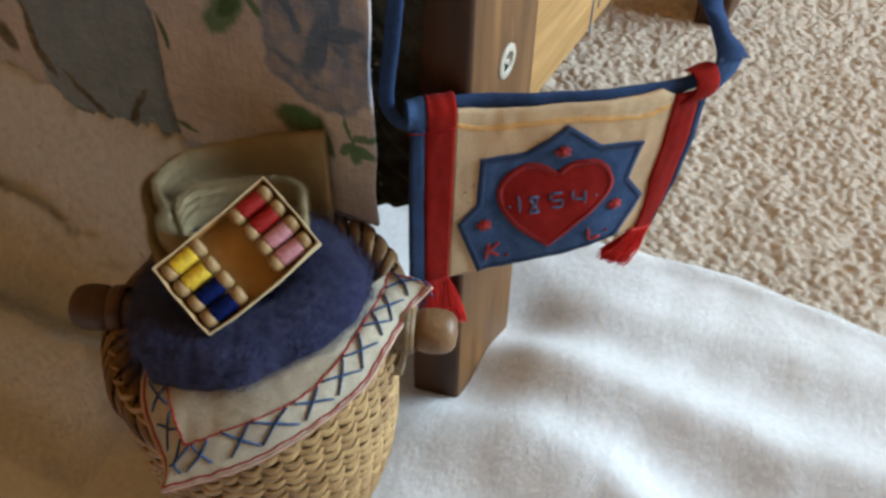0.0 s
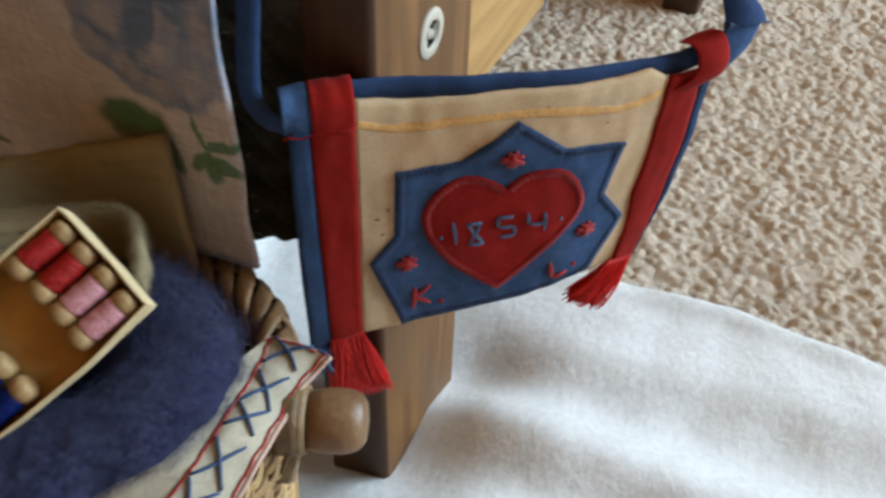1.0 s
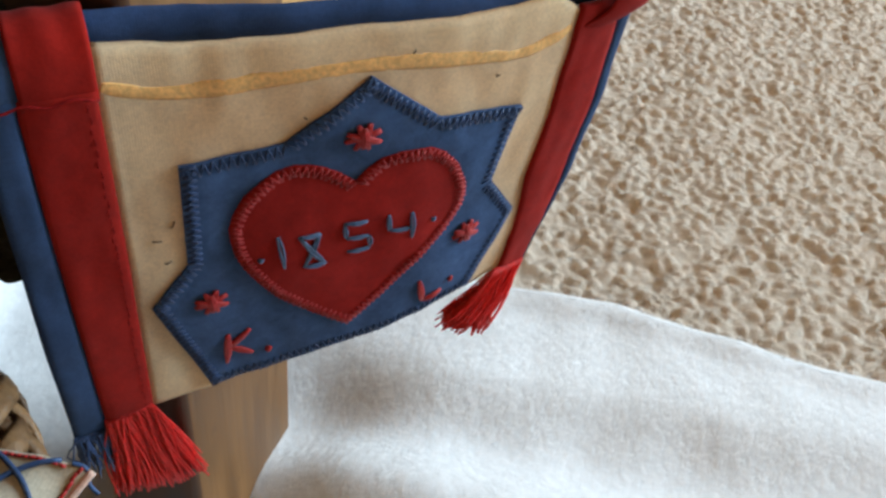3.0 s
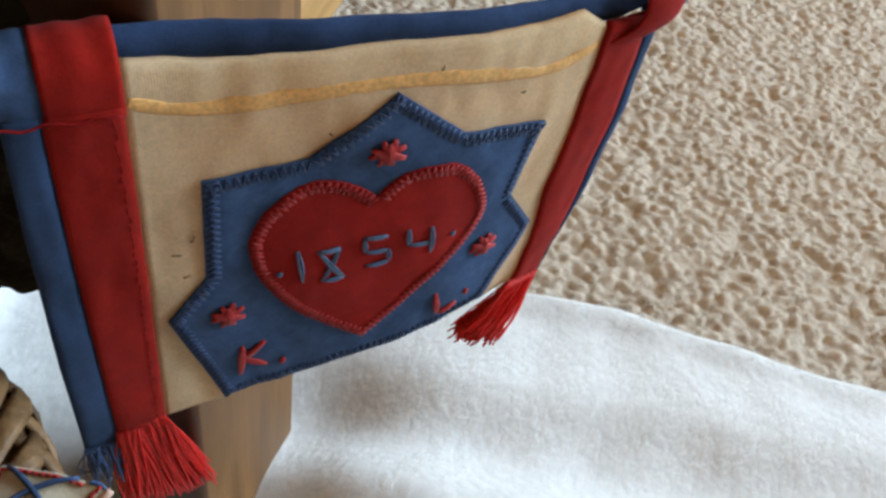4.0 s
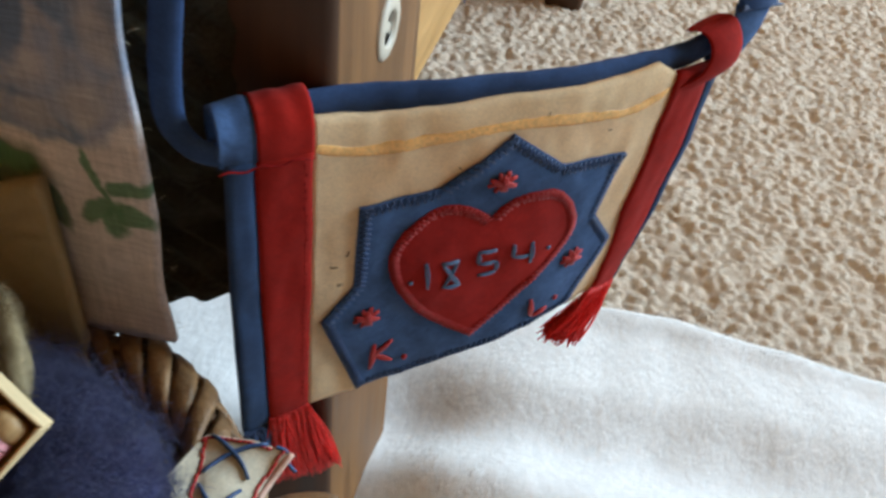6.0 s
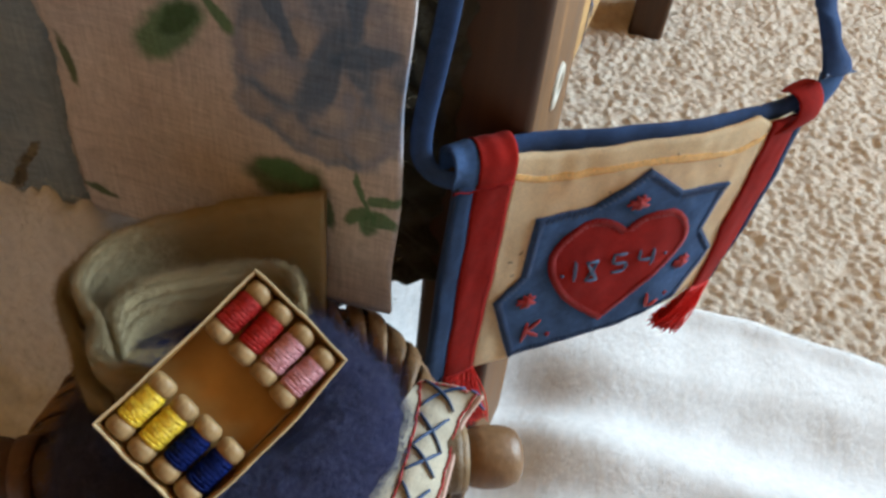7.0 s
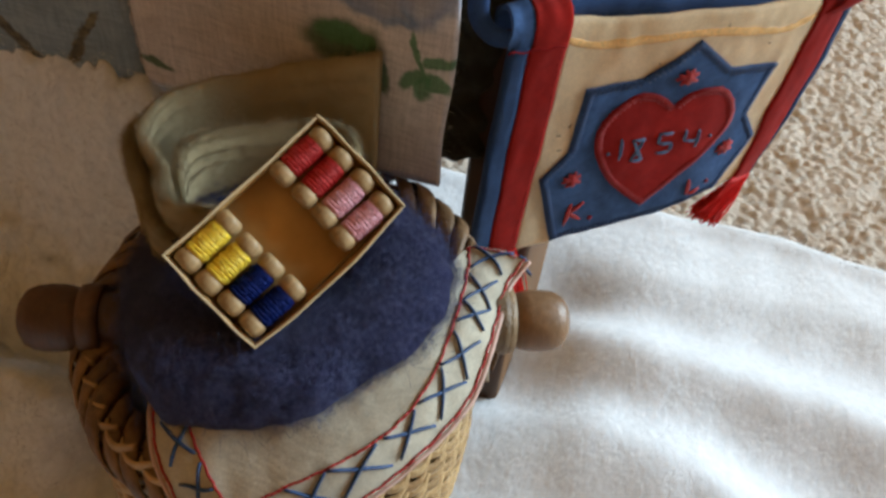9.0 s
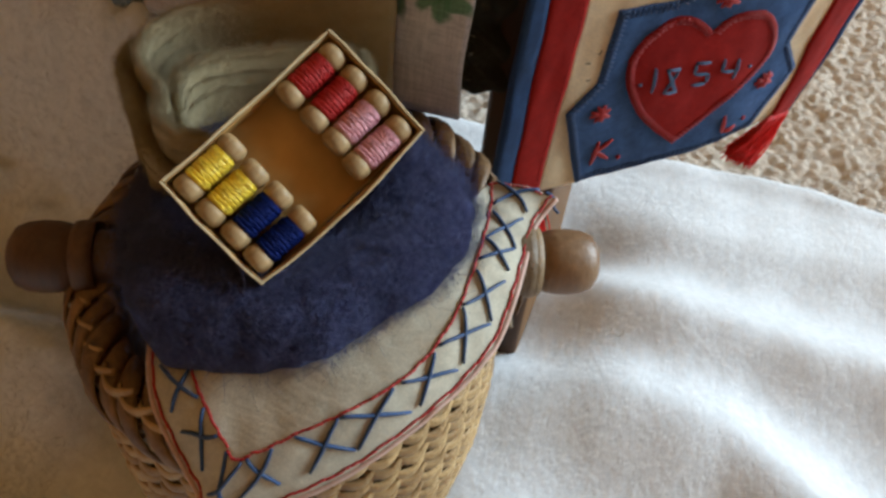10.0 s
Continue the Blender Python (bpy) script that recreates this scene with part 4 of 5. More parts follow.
part("corner_loop", ribbon(edge_at([(33.8, 130.4, 0.0008), (36.6, 132.4, 0.0018), (37.8, 135.0, 0.0024), (37.4, 137.4, 0.0018), (36.2, 138.4, 0.0002), (35.4, 137.6, -0.0022)]), edge_at([(39.4, 129.8, 0.0008), (43.4, 132.0, 0.0018), (44.5, 134.6, 0.0024), (44.2, 137.4, 0.0020), (43.2, 139.6, 0.0004), (42.2, 139.0, -0.0022)]), 0.0007, 0.0005), RED, pocket, "red cotton loop at the corner")
part("corner_fold", ribbon(edge_at([(43.4, 131.2, 0.0004), (43.6, 135.0, 0.0004), (43.2, 141.4, 0.0002)]), edge_at([(44.9, 131.6, 0.0004), (49.8, 135.4, 0.0004), (51.9, 140.3, 0.0002)]), 0.0010, 0.0006), BLUE, pocket, "folded blue binding at the corner")
part("strap", ribbon(edge_at([(43.3, 141.2, 0.0010), (41.7, 145.5, 0.0008), (39.2, 150.9, 0.0), (37.0, 154.6, 0.0), (35.8, 157.6, -0.0004)]) + [(33.7, 172.0, 0.0142), (22.0, 210.0, 0.0122), (-2.0, 256.0, 0.0084), (-17.5, 281.5, 0.0031)], edge_at([(52.4, 140.2, 0.0010), (50.2, 143.4, 0.0016), (45.6, 147.9, 0.0014), (44.0, 151.4, 0.0008), (41.9, 156.5, -0.0002)]) + [(39.5, 172.0, 0.0142), (27.6, 210.0, 0.0122), (3.5, 256.0, 0.0084), (-12.5, 281.5, 0.0031)], 0.0018, 0.0010, 12, 80), BLUE_STRAP, pocket, "blue cotton shoulder strap")
part("strap_tip", ribbon(edge_at([(43.6, 141.7, 0.0014), (48.0, 141.2, 0.0018), (52.8, 140.5, 0.0018)]), edge_at([(43.2, 140.5, 0.0010), (48.0, 140.2, 0.0010), (52.6, 139.9, 0.0010)]), 0.0006, 0.0003, 6, 16), NAVY_STITCH, pocket, "dark folded end of the strap")
inv = pocket.matrix_world.inverted()
strap_l = [(-0.0130, -0.0425, 0.1335), (-0.0165, -0.0425, 0.1335), (-0.0195, -0.0420, 0.1365), (-0.0200, -0.0410, 0.1430), (-0.0190, -0.0400, 0.1540), (-0.0178, -0.0395, 0.1700), (-0.0170, -0.0385, 0.2100), (-0.0165, -0.0350, 0.2560), (-0.0140, -0.018, 0.2815)]
part("strap", tube([inv @ p for p in spline(strap_l, 60)], 0.0019, 12, 0.4, (0.35, 1.0, 0.0)), BLUE_STRAP, pocket, "blue cotton shoulder strap")


# ---- the wicker basket ----
CX, CY = -0.0375, -0.0830
basket = tagged(new("wicker_basket"), "small golden wicker basket, brown braided rim darkened for shade", "basket")


def body_r(z):
    return table(z, [0.012, 0.02, 0.035, 0.05, 0.065, 0.080, 0.09], [0.0275, 0.0305, 0.0340, 0.0357, 0.0361, 0.0355, 0.0350])


COLS, PITCH = 44, 0.0035


def float_mesh(z0, seed):
    """One flat strand that sags over a stake and climbs behind the next."""
    rng = random.Random(seed)
    span = 2 * math.pi / COLS * 1.62
    n, verts, faces = 14, [], []
    for i in range(n + 1):
        t = i / n
        w = (t - 0.5) * span
        z = z0 - 0.0010 * math.sin(math.pi * min(1.0, t * 1.15)) + 0.0020 * max(0.0, t - 0.45) ** 1.3 + rng.uniform(-0.00006, 0.00006)
        r = body_r(z0) - 0.0012 + 0.0026 * math.sin(math.pi * min(1.0, 0.08 + t * 0.88)) ** 0.7
        half = 0.00165 * (0.55 + 0.45 * math.sin(math.pi * (0.12 + 0.72 * t)))
        c = Vector((r * math.cos(w), r * math.sin(w), z))
        radial = Vector((math.cos(w), math.sin(w), 0.0))
        for q, d in ((-1, 0.0), (-0.6, 0.75), (0.0, 1.0), (0.6, 0.75), (1, 0.0), (0.0, -0.6)):
            verts.append(c + Vector((0, 0, half * q)) + radial * (0.0007 * d))
    for i in range(n):
        for k in range(6):
            p, q = i * 6 + k, i * 6 + (k + 1) % 6
            faces.append((p, q, q + 6, p + 6))
    faces += [tuple(range(5, -1, -1)), tuple(n * 6 + k for k in range(6))]
    return verts, faces


rest = []
for j in range(21):
    geo = float_mesh(0.0150 + j * PITCH, j)
    me = mesh_of("weaver", *geo)
    me.materials.append(REED)
    for k in range(COLS):
        w = 2 * math.pi * (k + 0.5 * (j % 2) * 0.25 + 0.03 * math.sin(k * 2.1 + j)) / COLS
        deg = (math.degrees(w) + 180) % 360 - 180
        m = Matrix.Translation((CX, CY, 0.00025 * math.sin(k * 1.3 + j * 2.2))) @ Matrix.Rotation(w, 4, 'Z')
        if -140 < deg < 45 and j > 7:
            ob = part("weaver", me, REED, basket)
            ob.matrix_basis = m
        else:
            rest.append(([m @ v for v in geo[0]], geo[1]))
tagged(part("far_weavers", join(*rest), REED, basket), kind="stuff")
for k in range(COLS):
    w = 2 * math.pi * (k + 0.5) / COLS
    part("stake", tube([(CX + (body_r(z) - 0.0007) * math.cos(w), CY + (body_r(z) - 0.0007) * math.sin(w), z) for z in np.linspace(0.0125, 0.080, 10)], 0.0010, 6), REED, basket)
part("base", lathe([(0.0, 0.0125), (0.029, 0.0125), (0.030, 0.0140), (0.0295, 0.0155), (0.0, 0.0155)], 40, pose(CX, CY, 0)), REED, basket)
part("lining", lathe([(0.0265, 0.0150), (0.0322, 0.035), (0.0338, 0.05), (0.0340, 0.068), (0.0334, 0.080), (0.0326, 0.080), (0.0332, 0.068), (0.0330, 0.05), (0.0314, 0.035), (0.0257, 0.0165)], 60, pose(CX, CY, 0)), REED, basket)

RIM_R = 0.0345
for k in range(42):
    swell = math.exp(-((((360 * k / 42 - 66 + 180) % 360) - 180) / 40) ** 2)
    RIM_Z = 0.0835 + 0.0040 * math.sin(2 * math.pi * k / 42) + 0.0018 * swell
    rim_r = RIM_R + 0.0040 * swell
    for lay, (sense, rr) in enumerate(((1, 0.0040), (-1, 0.0035))):
        fat = 0.85 + 0.3 * ((k * 37 + lay * 11) % 10) / 10
        a0 = 2 * math.pi * (k + 0.5 * lay) / 42
        rows = []
        for i in range(13):
            t = i / 12
            m = radians(215 - (245 if not -101 < (math.degrees(a0) + 180) % 360 - 180 < 28 else 150) * t)
            w = a0 + sense * (t - 0.5) * 0.55
            lift = rr + (0.0009 * math.sin(math.pi * t) if lay == 0 else 0.0007 * math.sin(2.6 * math.pi * t)) + 0.0003 * math.sin(k * 2.4)
            c = Vector((CX + (rim_r + lift * math.cos(m)) * math.cos(w), CY + (rim_r + lift * math.cos(m)) * math.sin(w), RIM_Z + lift * 1.1 * math.sin(m)))
            rows.append((c, w, m))
        verts, faces = [], []
        for c, w, m in rows:
            tang = Vector((-math.sin(w), math.cos(w), 0))
            nor = Vector((math.cos(m) * math.cos(w), math.cos(m) * math.sin(w), math.sin(m)))
            for q, d in ((-1, 0), (-0.55, 0.5), (0.55, 0.5), (1, 0), (0.6, -0.5), (-0.6, -0.5)):
                verts.append(c + tang * ((0.0025 if lay == 0 else 0.0021) * fat * q) + nor * (0.0009 * d))
        for i in range(12):
            for s in range(6):
                a, b = i * 6 + s, i * 6 + (s + 1) % 6
                faces.append((a, b, b + 6, a + 6))
        faces += [tuple(range(5, -1, -1)), tuple(12 * 6 + s for s in range(6))]
        # front arc keeps the lit golden reed; shade is painted into the other straps
        part("rim_strap", (verts, faces), REED if -60 < (math.degrees(a0) + 180) % 360 - 180 < 25 else REED_SHADED, basket)

core = []
for k in range(61):
    a = radians(30 + 215 * k / 60)
    swell = math.exp(-((((math.degrees(a) - 66 + 180) % 360) - 180) / 40) ** 2)
    r = RIM_R + 0.0040 * swell
    core.append((CX + r * math.cos(a), CY + r * math.sin(a), 0.0833 + 0.0040 * math.sin(a) + 0.0018 * swell))
part("rim_core", tube(core, 0.0030, 10), REED_SHADED, basket)

AX = math.atan2(0.43, 0.95)
for side in (1, -1):
    w = AX if side > 0 else AX + math.pi
    peg_m = Matrix.Translation((CX + (0.0308 if side > 0 else 0.0245) * math.cos(w), CY + (0.0308 if side > 0 else 0.0245) * math.sin(w), 0.0880)) @ Matrix.Rotation(w, 4, 'Z') @ Matrix.Rotation(radians(90), 4, 'Y')
    prof = [(r * (0.88 if side > 0 else 0.92), z) for r, z in [(0.0, 0.0), (0.0050, 0.0), (0.0051, 0.009), (0.0050, 0.0112), (0.0052, 0.0122), (0.0062, 0.0132), (0.0067, 0.0152), (0.0068, 0.0178), (0.0065, 0.0200), (0.0057, 0.0217), (0.0040, 0.0228), (0.0, 0.0232)]]
    # left peg and its band take the shade-darkened wood
    peg = part("peg", lathe(prof, 36, peg_m), WOOD_PEG if side > 0 else WOOD_PEG_SHADED, basket, "turned brown wooden handle peg")
    part("peg_band", lathe([(0.0053, 0.0085), (0.0062, 0.0085), (0.0064, 0.0100), (0.0064, 0.0112), (0.0062, 0.0122), (0.0053, 0.0122), (0.0053, 0.0085)], 36, peg_m), REED_BAND if side > 0 else WOOD_PEG_SHADED, peg, "tan bark strip round the peg")
    if side > 0:
        axis = Vector((math.cos(w), math.sin(w), 0))
        bark = []
        for k in range(31):
            a = radians(150 + 9.0 * k)
            bark.append((0.0066 * math.cos(a), 0.0066 * math.sin(a)))
        bark += [(0.0076, 0.0020), (0.0098, 0.0014), (0.0122, 0.0002), (0.0140, -0.0022), (0.0138, -0.0050), (0.0115, -0.0066)]

        def bark_at(u, v, back):
            k = min(int(v * (len(bark) - 1) + 0.5), len(bark) - 1)
            q = bark[k]
            wide = 0.0021 - 0.0007 * max(0, k - 30) / 6
            p = peg_m @ Vector((q[0] * (0.96 if back else 1.0), q[1] * (0.96 if back else 1.0), 0.0088 - 0.00025 * max(0, k - 30)))
            return p + axis * (wide * (2 * u - 1))

        part("bark_tail", slab(lambda u, v: bark_at(u, v, False), lambda u, v: bark_at(u, v, True), 4, len(bark) - 1), REED_BAND, peg, "loose loop of tan bark strip")


# ---- embroidered handkerchief over the rim ----
hanky = tagged(new("handkerchief"), "ivory linen handkerchief with blue crosses, draped over the basket rim", "handkerchief")
EDGE = [(0.0015, -0.0560, 0.0955), (-0.0004, -0.0620, 0.0932), (0.0005, -0.0720, 0.0938), (0.0012, -0.0800, 0.0932), (0.0010, -0.0885, 0.0912), (-0.0020, -0.0972, 0.0890), (-0.0062, -0.1050, 0.0865), (-0.0112, -0.1122, 0.0840), (-0.0165, -0.1180, 0.0818), (-0.0222, -0.1228, 0.0797), (-0.0305, -0.1295, 0.0770)]
INNER = [(-0.0109, -0.0571, 0.0955), (-0.009, -0.0637, 0.0962), (-0.0074, -0.0731, 0.097), (-0.0066, -0.0814, 0.097), (-0.0063, -0.0893, 0.0966), (-0.0077, -0.0974, 0.0956), (-0.0108, -0.1041, 0.0942), (-0.0159, -0.1105, 0.0928), (-0.0209, -0.1152, 0.0912), (-0.0244, -0.1185, 0.0898), (-0.0278, -0.1211, 0.0885)]
EDGE_L = [(-0.0305, -0.1295, 0.077), (-0.0325, -0.1249, 0.0792), (-0.0356, -0.1228, 0.0812), (-0.0396, -0.1204, 0.0838), (-0.0436, -0.1175, 0.0872), (-0.0466, -0.1136, 0.09), (-0.0491, -0.1091, 0.091)]
INNER_L = [(-0.0278, -0.1211, 0.0885), (-0.0304, -0.1193, 0.0893), (-0.0325, -0.118, 0.09), (-0.0353, -0.1159, 0.0908), (-0.0371, -0.1145, 0.0912), (-0.0395, -0.1122, 0.0918), (-0.0425, -0.1072, 0.0925)]
NU, NL = 90, 40
E_C, I_C = spline(EDGE, NU), spline(INNER, NU)
E_L, I_L = spline(EDGE_L, NL), spline(INNER_L, NL)
E_ALL, I_ALL = E_C + E_L[1:], I_C + I_L[1:]
I_ROUND = [sum(I_ALL[max(0, k - 16):k + 17], Vector()) / len(I_ALL[max(0, k - 16):k + 17]) for k in range(len(I_ALL))]


def hanky_at(u, v, drop=0.0):
    """u from the tip round the corner to the far end, v from the hem (0) past the inner line (0.5) into the basket (1)."""
    x = u * (len(E_ALL) - 1)
    i = min(int(x), len(E_ALL) - 2)
    t = x - i
    e, n = E_ALL[i].lerp(E_ALL[i + 1], t), I_ALL[i].lerp(I_ALL[i + 1], t)
    soft = I_ROUND[i].lerp(I_ROUND[i + 1], t)
    way = Vector((soft.x + 0.0362, soft.y + 0.0820, 0)).normalized()
    w = Vector((-0.0362, -0.0820, 0.0392 + 0.6 * soft.z)) + way * 0.0220
    if v < 0.5:
        p = e.lerp(n, v * 2)
        p.z += 0.0010 * math.sin(math.pi * v * 2)
    else:
        q = v * 2 - 1
        p = n.lerp(soft, min(1.0, q * 3.0) ** 1.5).lerp(w, q)
        p.z += 0.0010 * math.sin(math.pi * q)
    p.z += (0.0005 * noise.noise(p * 260) + 0.0008 * noise.noise(p * 90)) * (1.0 if v < 0.5 else 0.4) - drop
    return p


part("linen", slab(lambda u, v: hanky_at(u, v), lambda u, v: hanky_at(u, v, 0.0006), 200, 40), LINEN, hanky)


def on_linen(pts, lift):
    return [hanky_at(u, v) + Vector((0.45, -0.3, 0.85)).normalized() * lift for u, v in pts]


def running(v, u0, u1, count):
    for k in range(count):
        a, b = u0 + (u1 - u0) * k / count, u0 + (u1 - u0) * (k + 1.02) / count
        part("red_stitch", tube(on_linen([(a + (b - a) * q / 3, v + 0.006 * math.sin(k * 1.7)) for q in range(4)], 0.00022), 0.00023, 5), RED_THREAD, hanky)


running(0.055, 0.0, 1.0, 84)
running(0.50, 0.015, 0.98, 76)
for k in range(12):
    part("red_stitch", tube(on_linen([(0.008, 0.12 + k * 0.034), (0.008, 0.12 + k * 0.034 + 0.030)], 0.00022), 0.00023, 5), RED_THREAD, hanky)
part("hem", tube([hanky_at(k / 120, 0.008) for k in range(121)], 0.00048, 7), HEM, hanky, "rolled pinkish hem")
part("loose_thread", tube(spline([hanky_at(0.0, 0.1) + Vector(q) for q in ((0, 0, 0.0002), (0.0014, 0.0002, -0.0004), (0.0022, -0.0008, -0.0018), (0.0034, -0.0012, -0.0026))], 16), 0.00028, 6), BLUE_THREAD, hanky, "loose end of blue floss")
US = [0.0308, 0.1, 0.1538, 0.2231, 0.2923, 0.3692, 0.4462, 0.5231, 0.6308, 0.6923, 0.8077, 0.9154]
for n, u in enumerate(US):
    gap = (US[n + 1] - u) if n == 0 else (u - US[n - 1]) if n == len(US) - 1 else min(u - US[n - 1], US[n + 1] - u)
    du = min(0.040, gap * 0.47)
    wob = 0.006 * math.sin(n * 2.3)
    for a, b, floss in (((u + du + wob, 0.475), (u - du, 0.155), BLUE_THREAD), ((u - du * 0.9, 0.470), (u + du * 0.9 + wob, 0.150), NAVY_FLOSS)):
        pts = [(a[0] + (b[0] - a[0]) * q / 8, a[1] + (b[1] - a[1]) * q / 8 + 0.008 * math.sin(q * 0.7 + n)) for q in range(9)]
        part("blue_cross", tube(on_linen(pts, 0.00030 if floss is BLUE_THREAD else 0.00042), 0.00036, 6, taper=lambda t: 0.75 + 0.25 * math.sin(math.pi * t)), floss, hanky)


# ---- blue wool in the basket ----
def wool_at(u, v):
    a, m = 2 * math.pi * u, 2 * math.pi * v
    R, r = 0.0186, 0.0106
    p = Vector(((R + r * math.cos(m)) * math.cos(a), (R + r * math.cos(m)) * math.sin(a), 0.95 * r * math.sin(m)))
    k = 1 + 0.07 * noise.noise(p * 75) + 0.04 * noise.noise(p * 240)
    p = p * k
    f = table(math.degrees(math.atan2(p.y, p.x)), [-180, -129, -107, -88, -74, -59, -36, -13, 11, 38, 90, 180], [1.04, 1.05, 1.03, 1.0, 0.97, 0.89, 0.86, 0.91, 0.95, 1.02, 1.0, 1.04])
    p.x, p.y = p.x * f, p.y * f
    return Vector((-0.0362 + p.x, -0.0820 + p.y, 0.0928 + p.z))


def torus(fn, nu, nv):
    verts = [fn(i / nu, j / nv) for j in range(nv) for i in range(nu)]
    faces = [(j * nu + i, j * nu + (i + 1) % nu, ((j + 1) % nv) * nu + (i + 1) % nu, ((j + 1) % nv) * nu + i) for j in range(nv) for i in range(nu)]
    return verts, faces


def wool_middle(u, v):
    a, m = 2 * math.pi * u, math.pi / 2 * v
    p = Vector((0.0135 * math.cos(m) * math.cos(a), 0.0135 * math.cos(m) * math.sin(a), 0.0030 * math.sin(m)))
    return p * (1 + 0.08 * noise.noise(p * 120)) + Vector((-0.0335, -0.0840, 0.0868))


wool = part("blue_wool", torus(wool_at, 140, 60), BLUE_WOOL)
part("wool_middle", grid(wool_middle, 50, 14, True), BLUE_WOOL, wool)
tagged(wool, "fuzzy navy blue wool bundle filling the basket", "wool")
FIBRE = wool_mat("blue_fibre", (0.020, 0.024, 0.085), (0.12, 0.135, 0.28))
tagged(part("fuzz", join(fuzz(wool_at, 46000, 0.0021, 11, 0.05, 0.6, 0.000018), fuzz(wool_at, 6000, 0.0042, 12, 0.02, 0.45, 0.000018)), FIBRE, wool, "loose blue wool fibres"), kind="stuff")


# ---- rolled cream felt ----
felt = tagged(new("felt_cloth"), "rolled cream felt cloth standing in the basket", "felt")


def felt_wall(path, z_top, z_low, thick, count=70):
    pts = spline([(x, y, 0) for x, y in path], count)
    tops = spline([(z, 0, 0) for z in z_top], count)
    nv = 10
    rows = []
    for k, p in enumerate(pts):
        t = pts[min(k + 1, count)] - pts[max(k - 1, 0)]
        nor = Vector((-t.y, t.x, 0)).normalized()
        zt = tops[k].x + 0.0008 * noise.noise(p * 90) + 0.0004 * noise.noise(p * 420)
        ring = []
        for i in range(nv):
            f = i / (nv - 1)
            ring.append(p + nor * (thick / 2 + 0.0004 * noise.noise(Vector((p.x * 70, p.y * 70, f * 2))) + 0.00015 * noise.noise(Vector((p.x * 480, p.y * 480, f * 11)))) + Vector((0, 0, z_low + (zt - z_low - thick * 0.4) * f)))
        for a in (60, 90, 120):
            ring.append(p + nor * (thick / 2 * math.cos(radians(a))) + Vector((0, 0, zt - thick * 0.4 + thick * 0.4 * math.sin(radians(a)))))
        for i in range(nv):
            f = 1 - i / (nv - 1)
            ring.append(p - nor * (thick / 2) + Vector((0, 0, z_low + (zt - z_low - thick * 0.4) * f)))
        rows.append(ring)
    m = len(rows[0])
    verts = [v for r in rows for v in r]
    faces = [(k * m + i, k * m + (i + 1) % m, (k + 1) * m + (i + 1) % m, (k + 1) * m + i) for k in range(count) for i in range(m)]
    faces += [tuple(range(m - 1, -1, -1)), tuple(count * m + i for i in range(m))]
    return verts, faces


def felt_fold(name, path, z_top, z_low, thick, count, seed):
    geo = felt_wall(path, z_top, z_low, thick, count)
    fold = part(name, geo, FELT, felt)
    rng = random.Random(seed)
    m = len(geo[0]) // (count + 1)
    hairs = []
    for k in range(7500):
        row = rng.randrange(count)
        i = row * m + rng.choice((7, 8, 9, 10, 11, 12, 13, 14, 15))
        p = geo[0][i].lerp(geo[0][i + m], rng.random())
        d = Vector((rng.gauss(0, 1), rng.gauss(0, 1), rng.gauss(0.3, 0.8))).normalized() * rng.uniform(0.0005, 0.0014)
        e = Vector((rng.gauss(0, 1), rng.gauss(0, 1), rng.gauss(0, 1))) * 0.0002
        hairs.append(tube([p - d * 0.2, p + d * 0.5 + e, p + d], 0.000022, 3))
    tagged(part("felt_fuzz", join(*hairs), FELT, fold), kind="stuff")


felt_fold("back_fold", [(-0.0352, -0.0478), (-0.0449, -0.0480), (-0.0527, -0.0502), (-0.0608, -0.0552), (-0.0664, -0.0610), (-0.0690, -0.0673), (-0.0690, -0.0730), (-0.0672, -0.0772), (-0.0637, -0.0798), (-0.0605, -0.0816), (-0.0591, -0.0836), (-0.0583, -0.0860), (-0.0563, -0.0879), (-0.0533, -0.0882), (-0.0500, -0.0868), (-0.0465, -0.0836)],
     [0.1272, 0.1222, 0.1196, 0.1184, 0.1180, 0.1180, 0.1180, 0.1178, 0.1174, 0.1170, 0.1169, 0.1168, 0.1166, 0.1160, 0.1150, 0.1130], 0.088, 0.0021, 120, 1)
felt_fold("inner_fold", [(-0.0592, -0.0802), (-0.0603, -0.0764), (-0.0590, -0.0720), (-0.0545, -0.0668), (-0.0480, -0.0622), (-0.0430, -0.0590), (-0.0380, -0.0579), (-0.0346, -0.0600), (-0.0316, -0.0652)],
     [0.1150, 0.1160, 0.1160, 0.1160, 0.1160, 0.1160, 0.1160, 0.1150, 0.1100], 0.088, 0.0020, 80, 2)


def felt_floor(u, v):
    a = 2 * math.pi * u
    p = Vector((-0.0470 + 0.0175 * v * math.cos(a), -0.0700 + 0.0125 * v * math.sin(a), 0.1025))
    across = (p.x + 0.0490) * -0.646 + (p.y + 0.0712) * 0.763
    p.z += 0.0016 * noise.noise(p * 60) + 0.0018 * math.exp(-(across / 0.0020) ** 2) + 0.10 * across
    return p


part("folded_middle", grid(felt_floor, 40, 10, True), FELT, felt)
felt_fold("outer_fold", [(-0.0706, -0.0668), (-0.0711, -0.0742), (-0.0692, -0.0790), (-0.0654, -0.0822), (-0.0612, -0.0862), (-0.0583, -0.0893), (-0.0540, -0.0902)], [0.1150, 0.1160, 0.1155, 0.1148, 0.1140, 0.1125, 0.1090], 0.084, 0.0021, 70, 3)


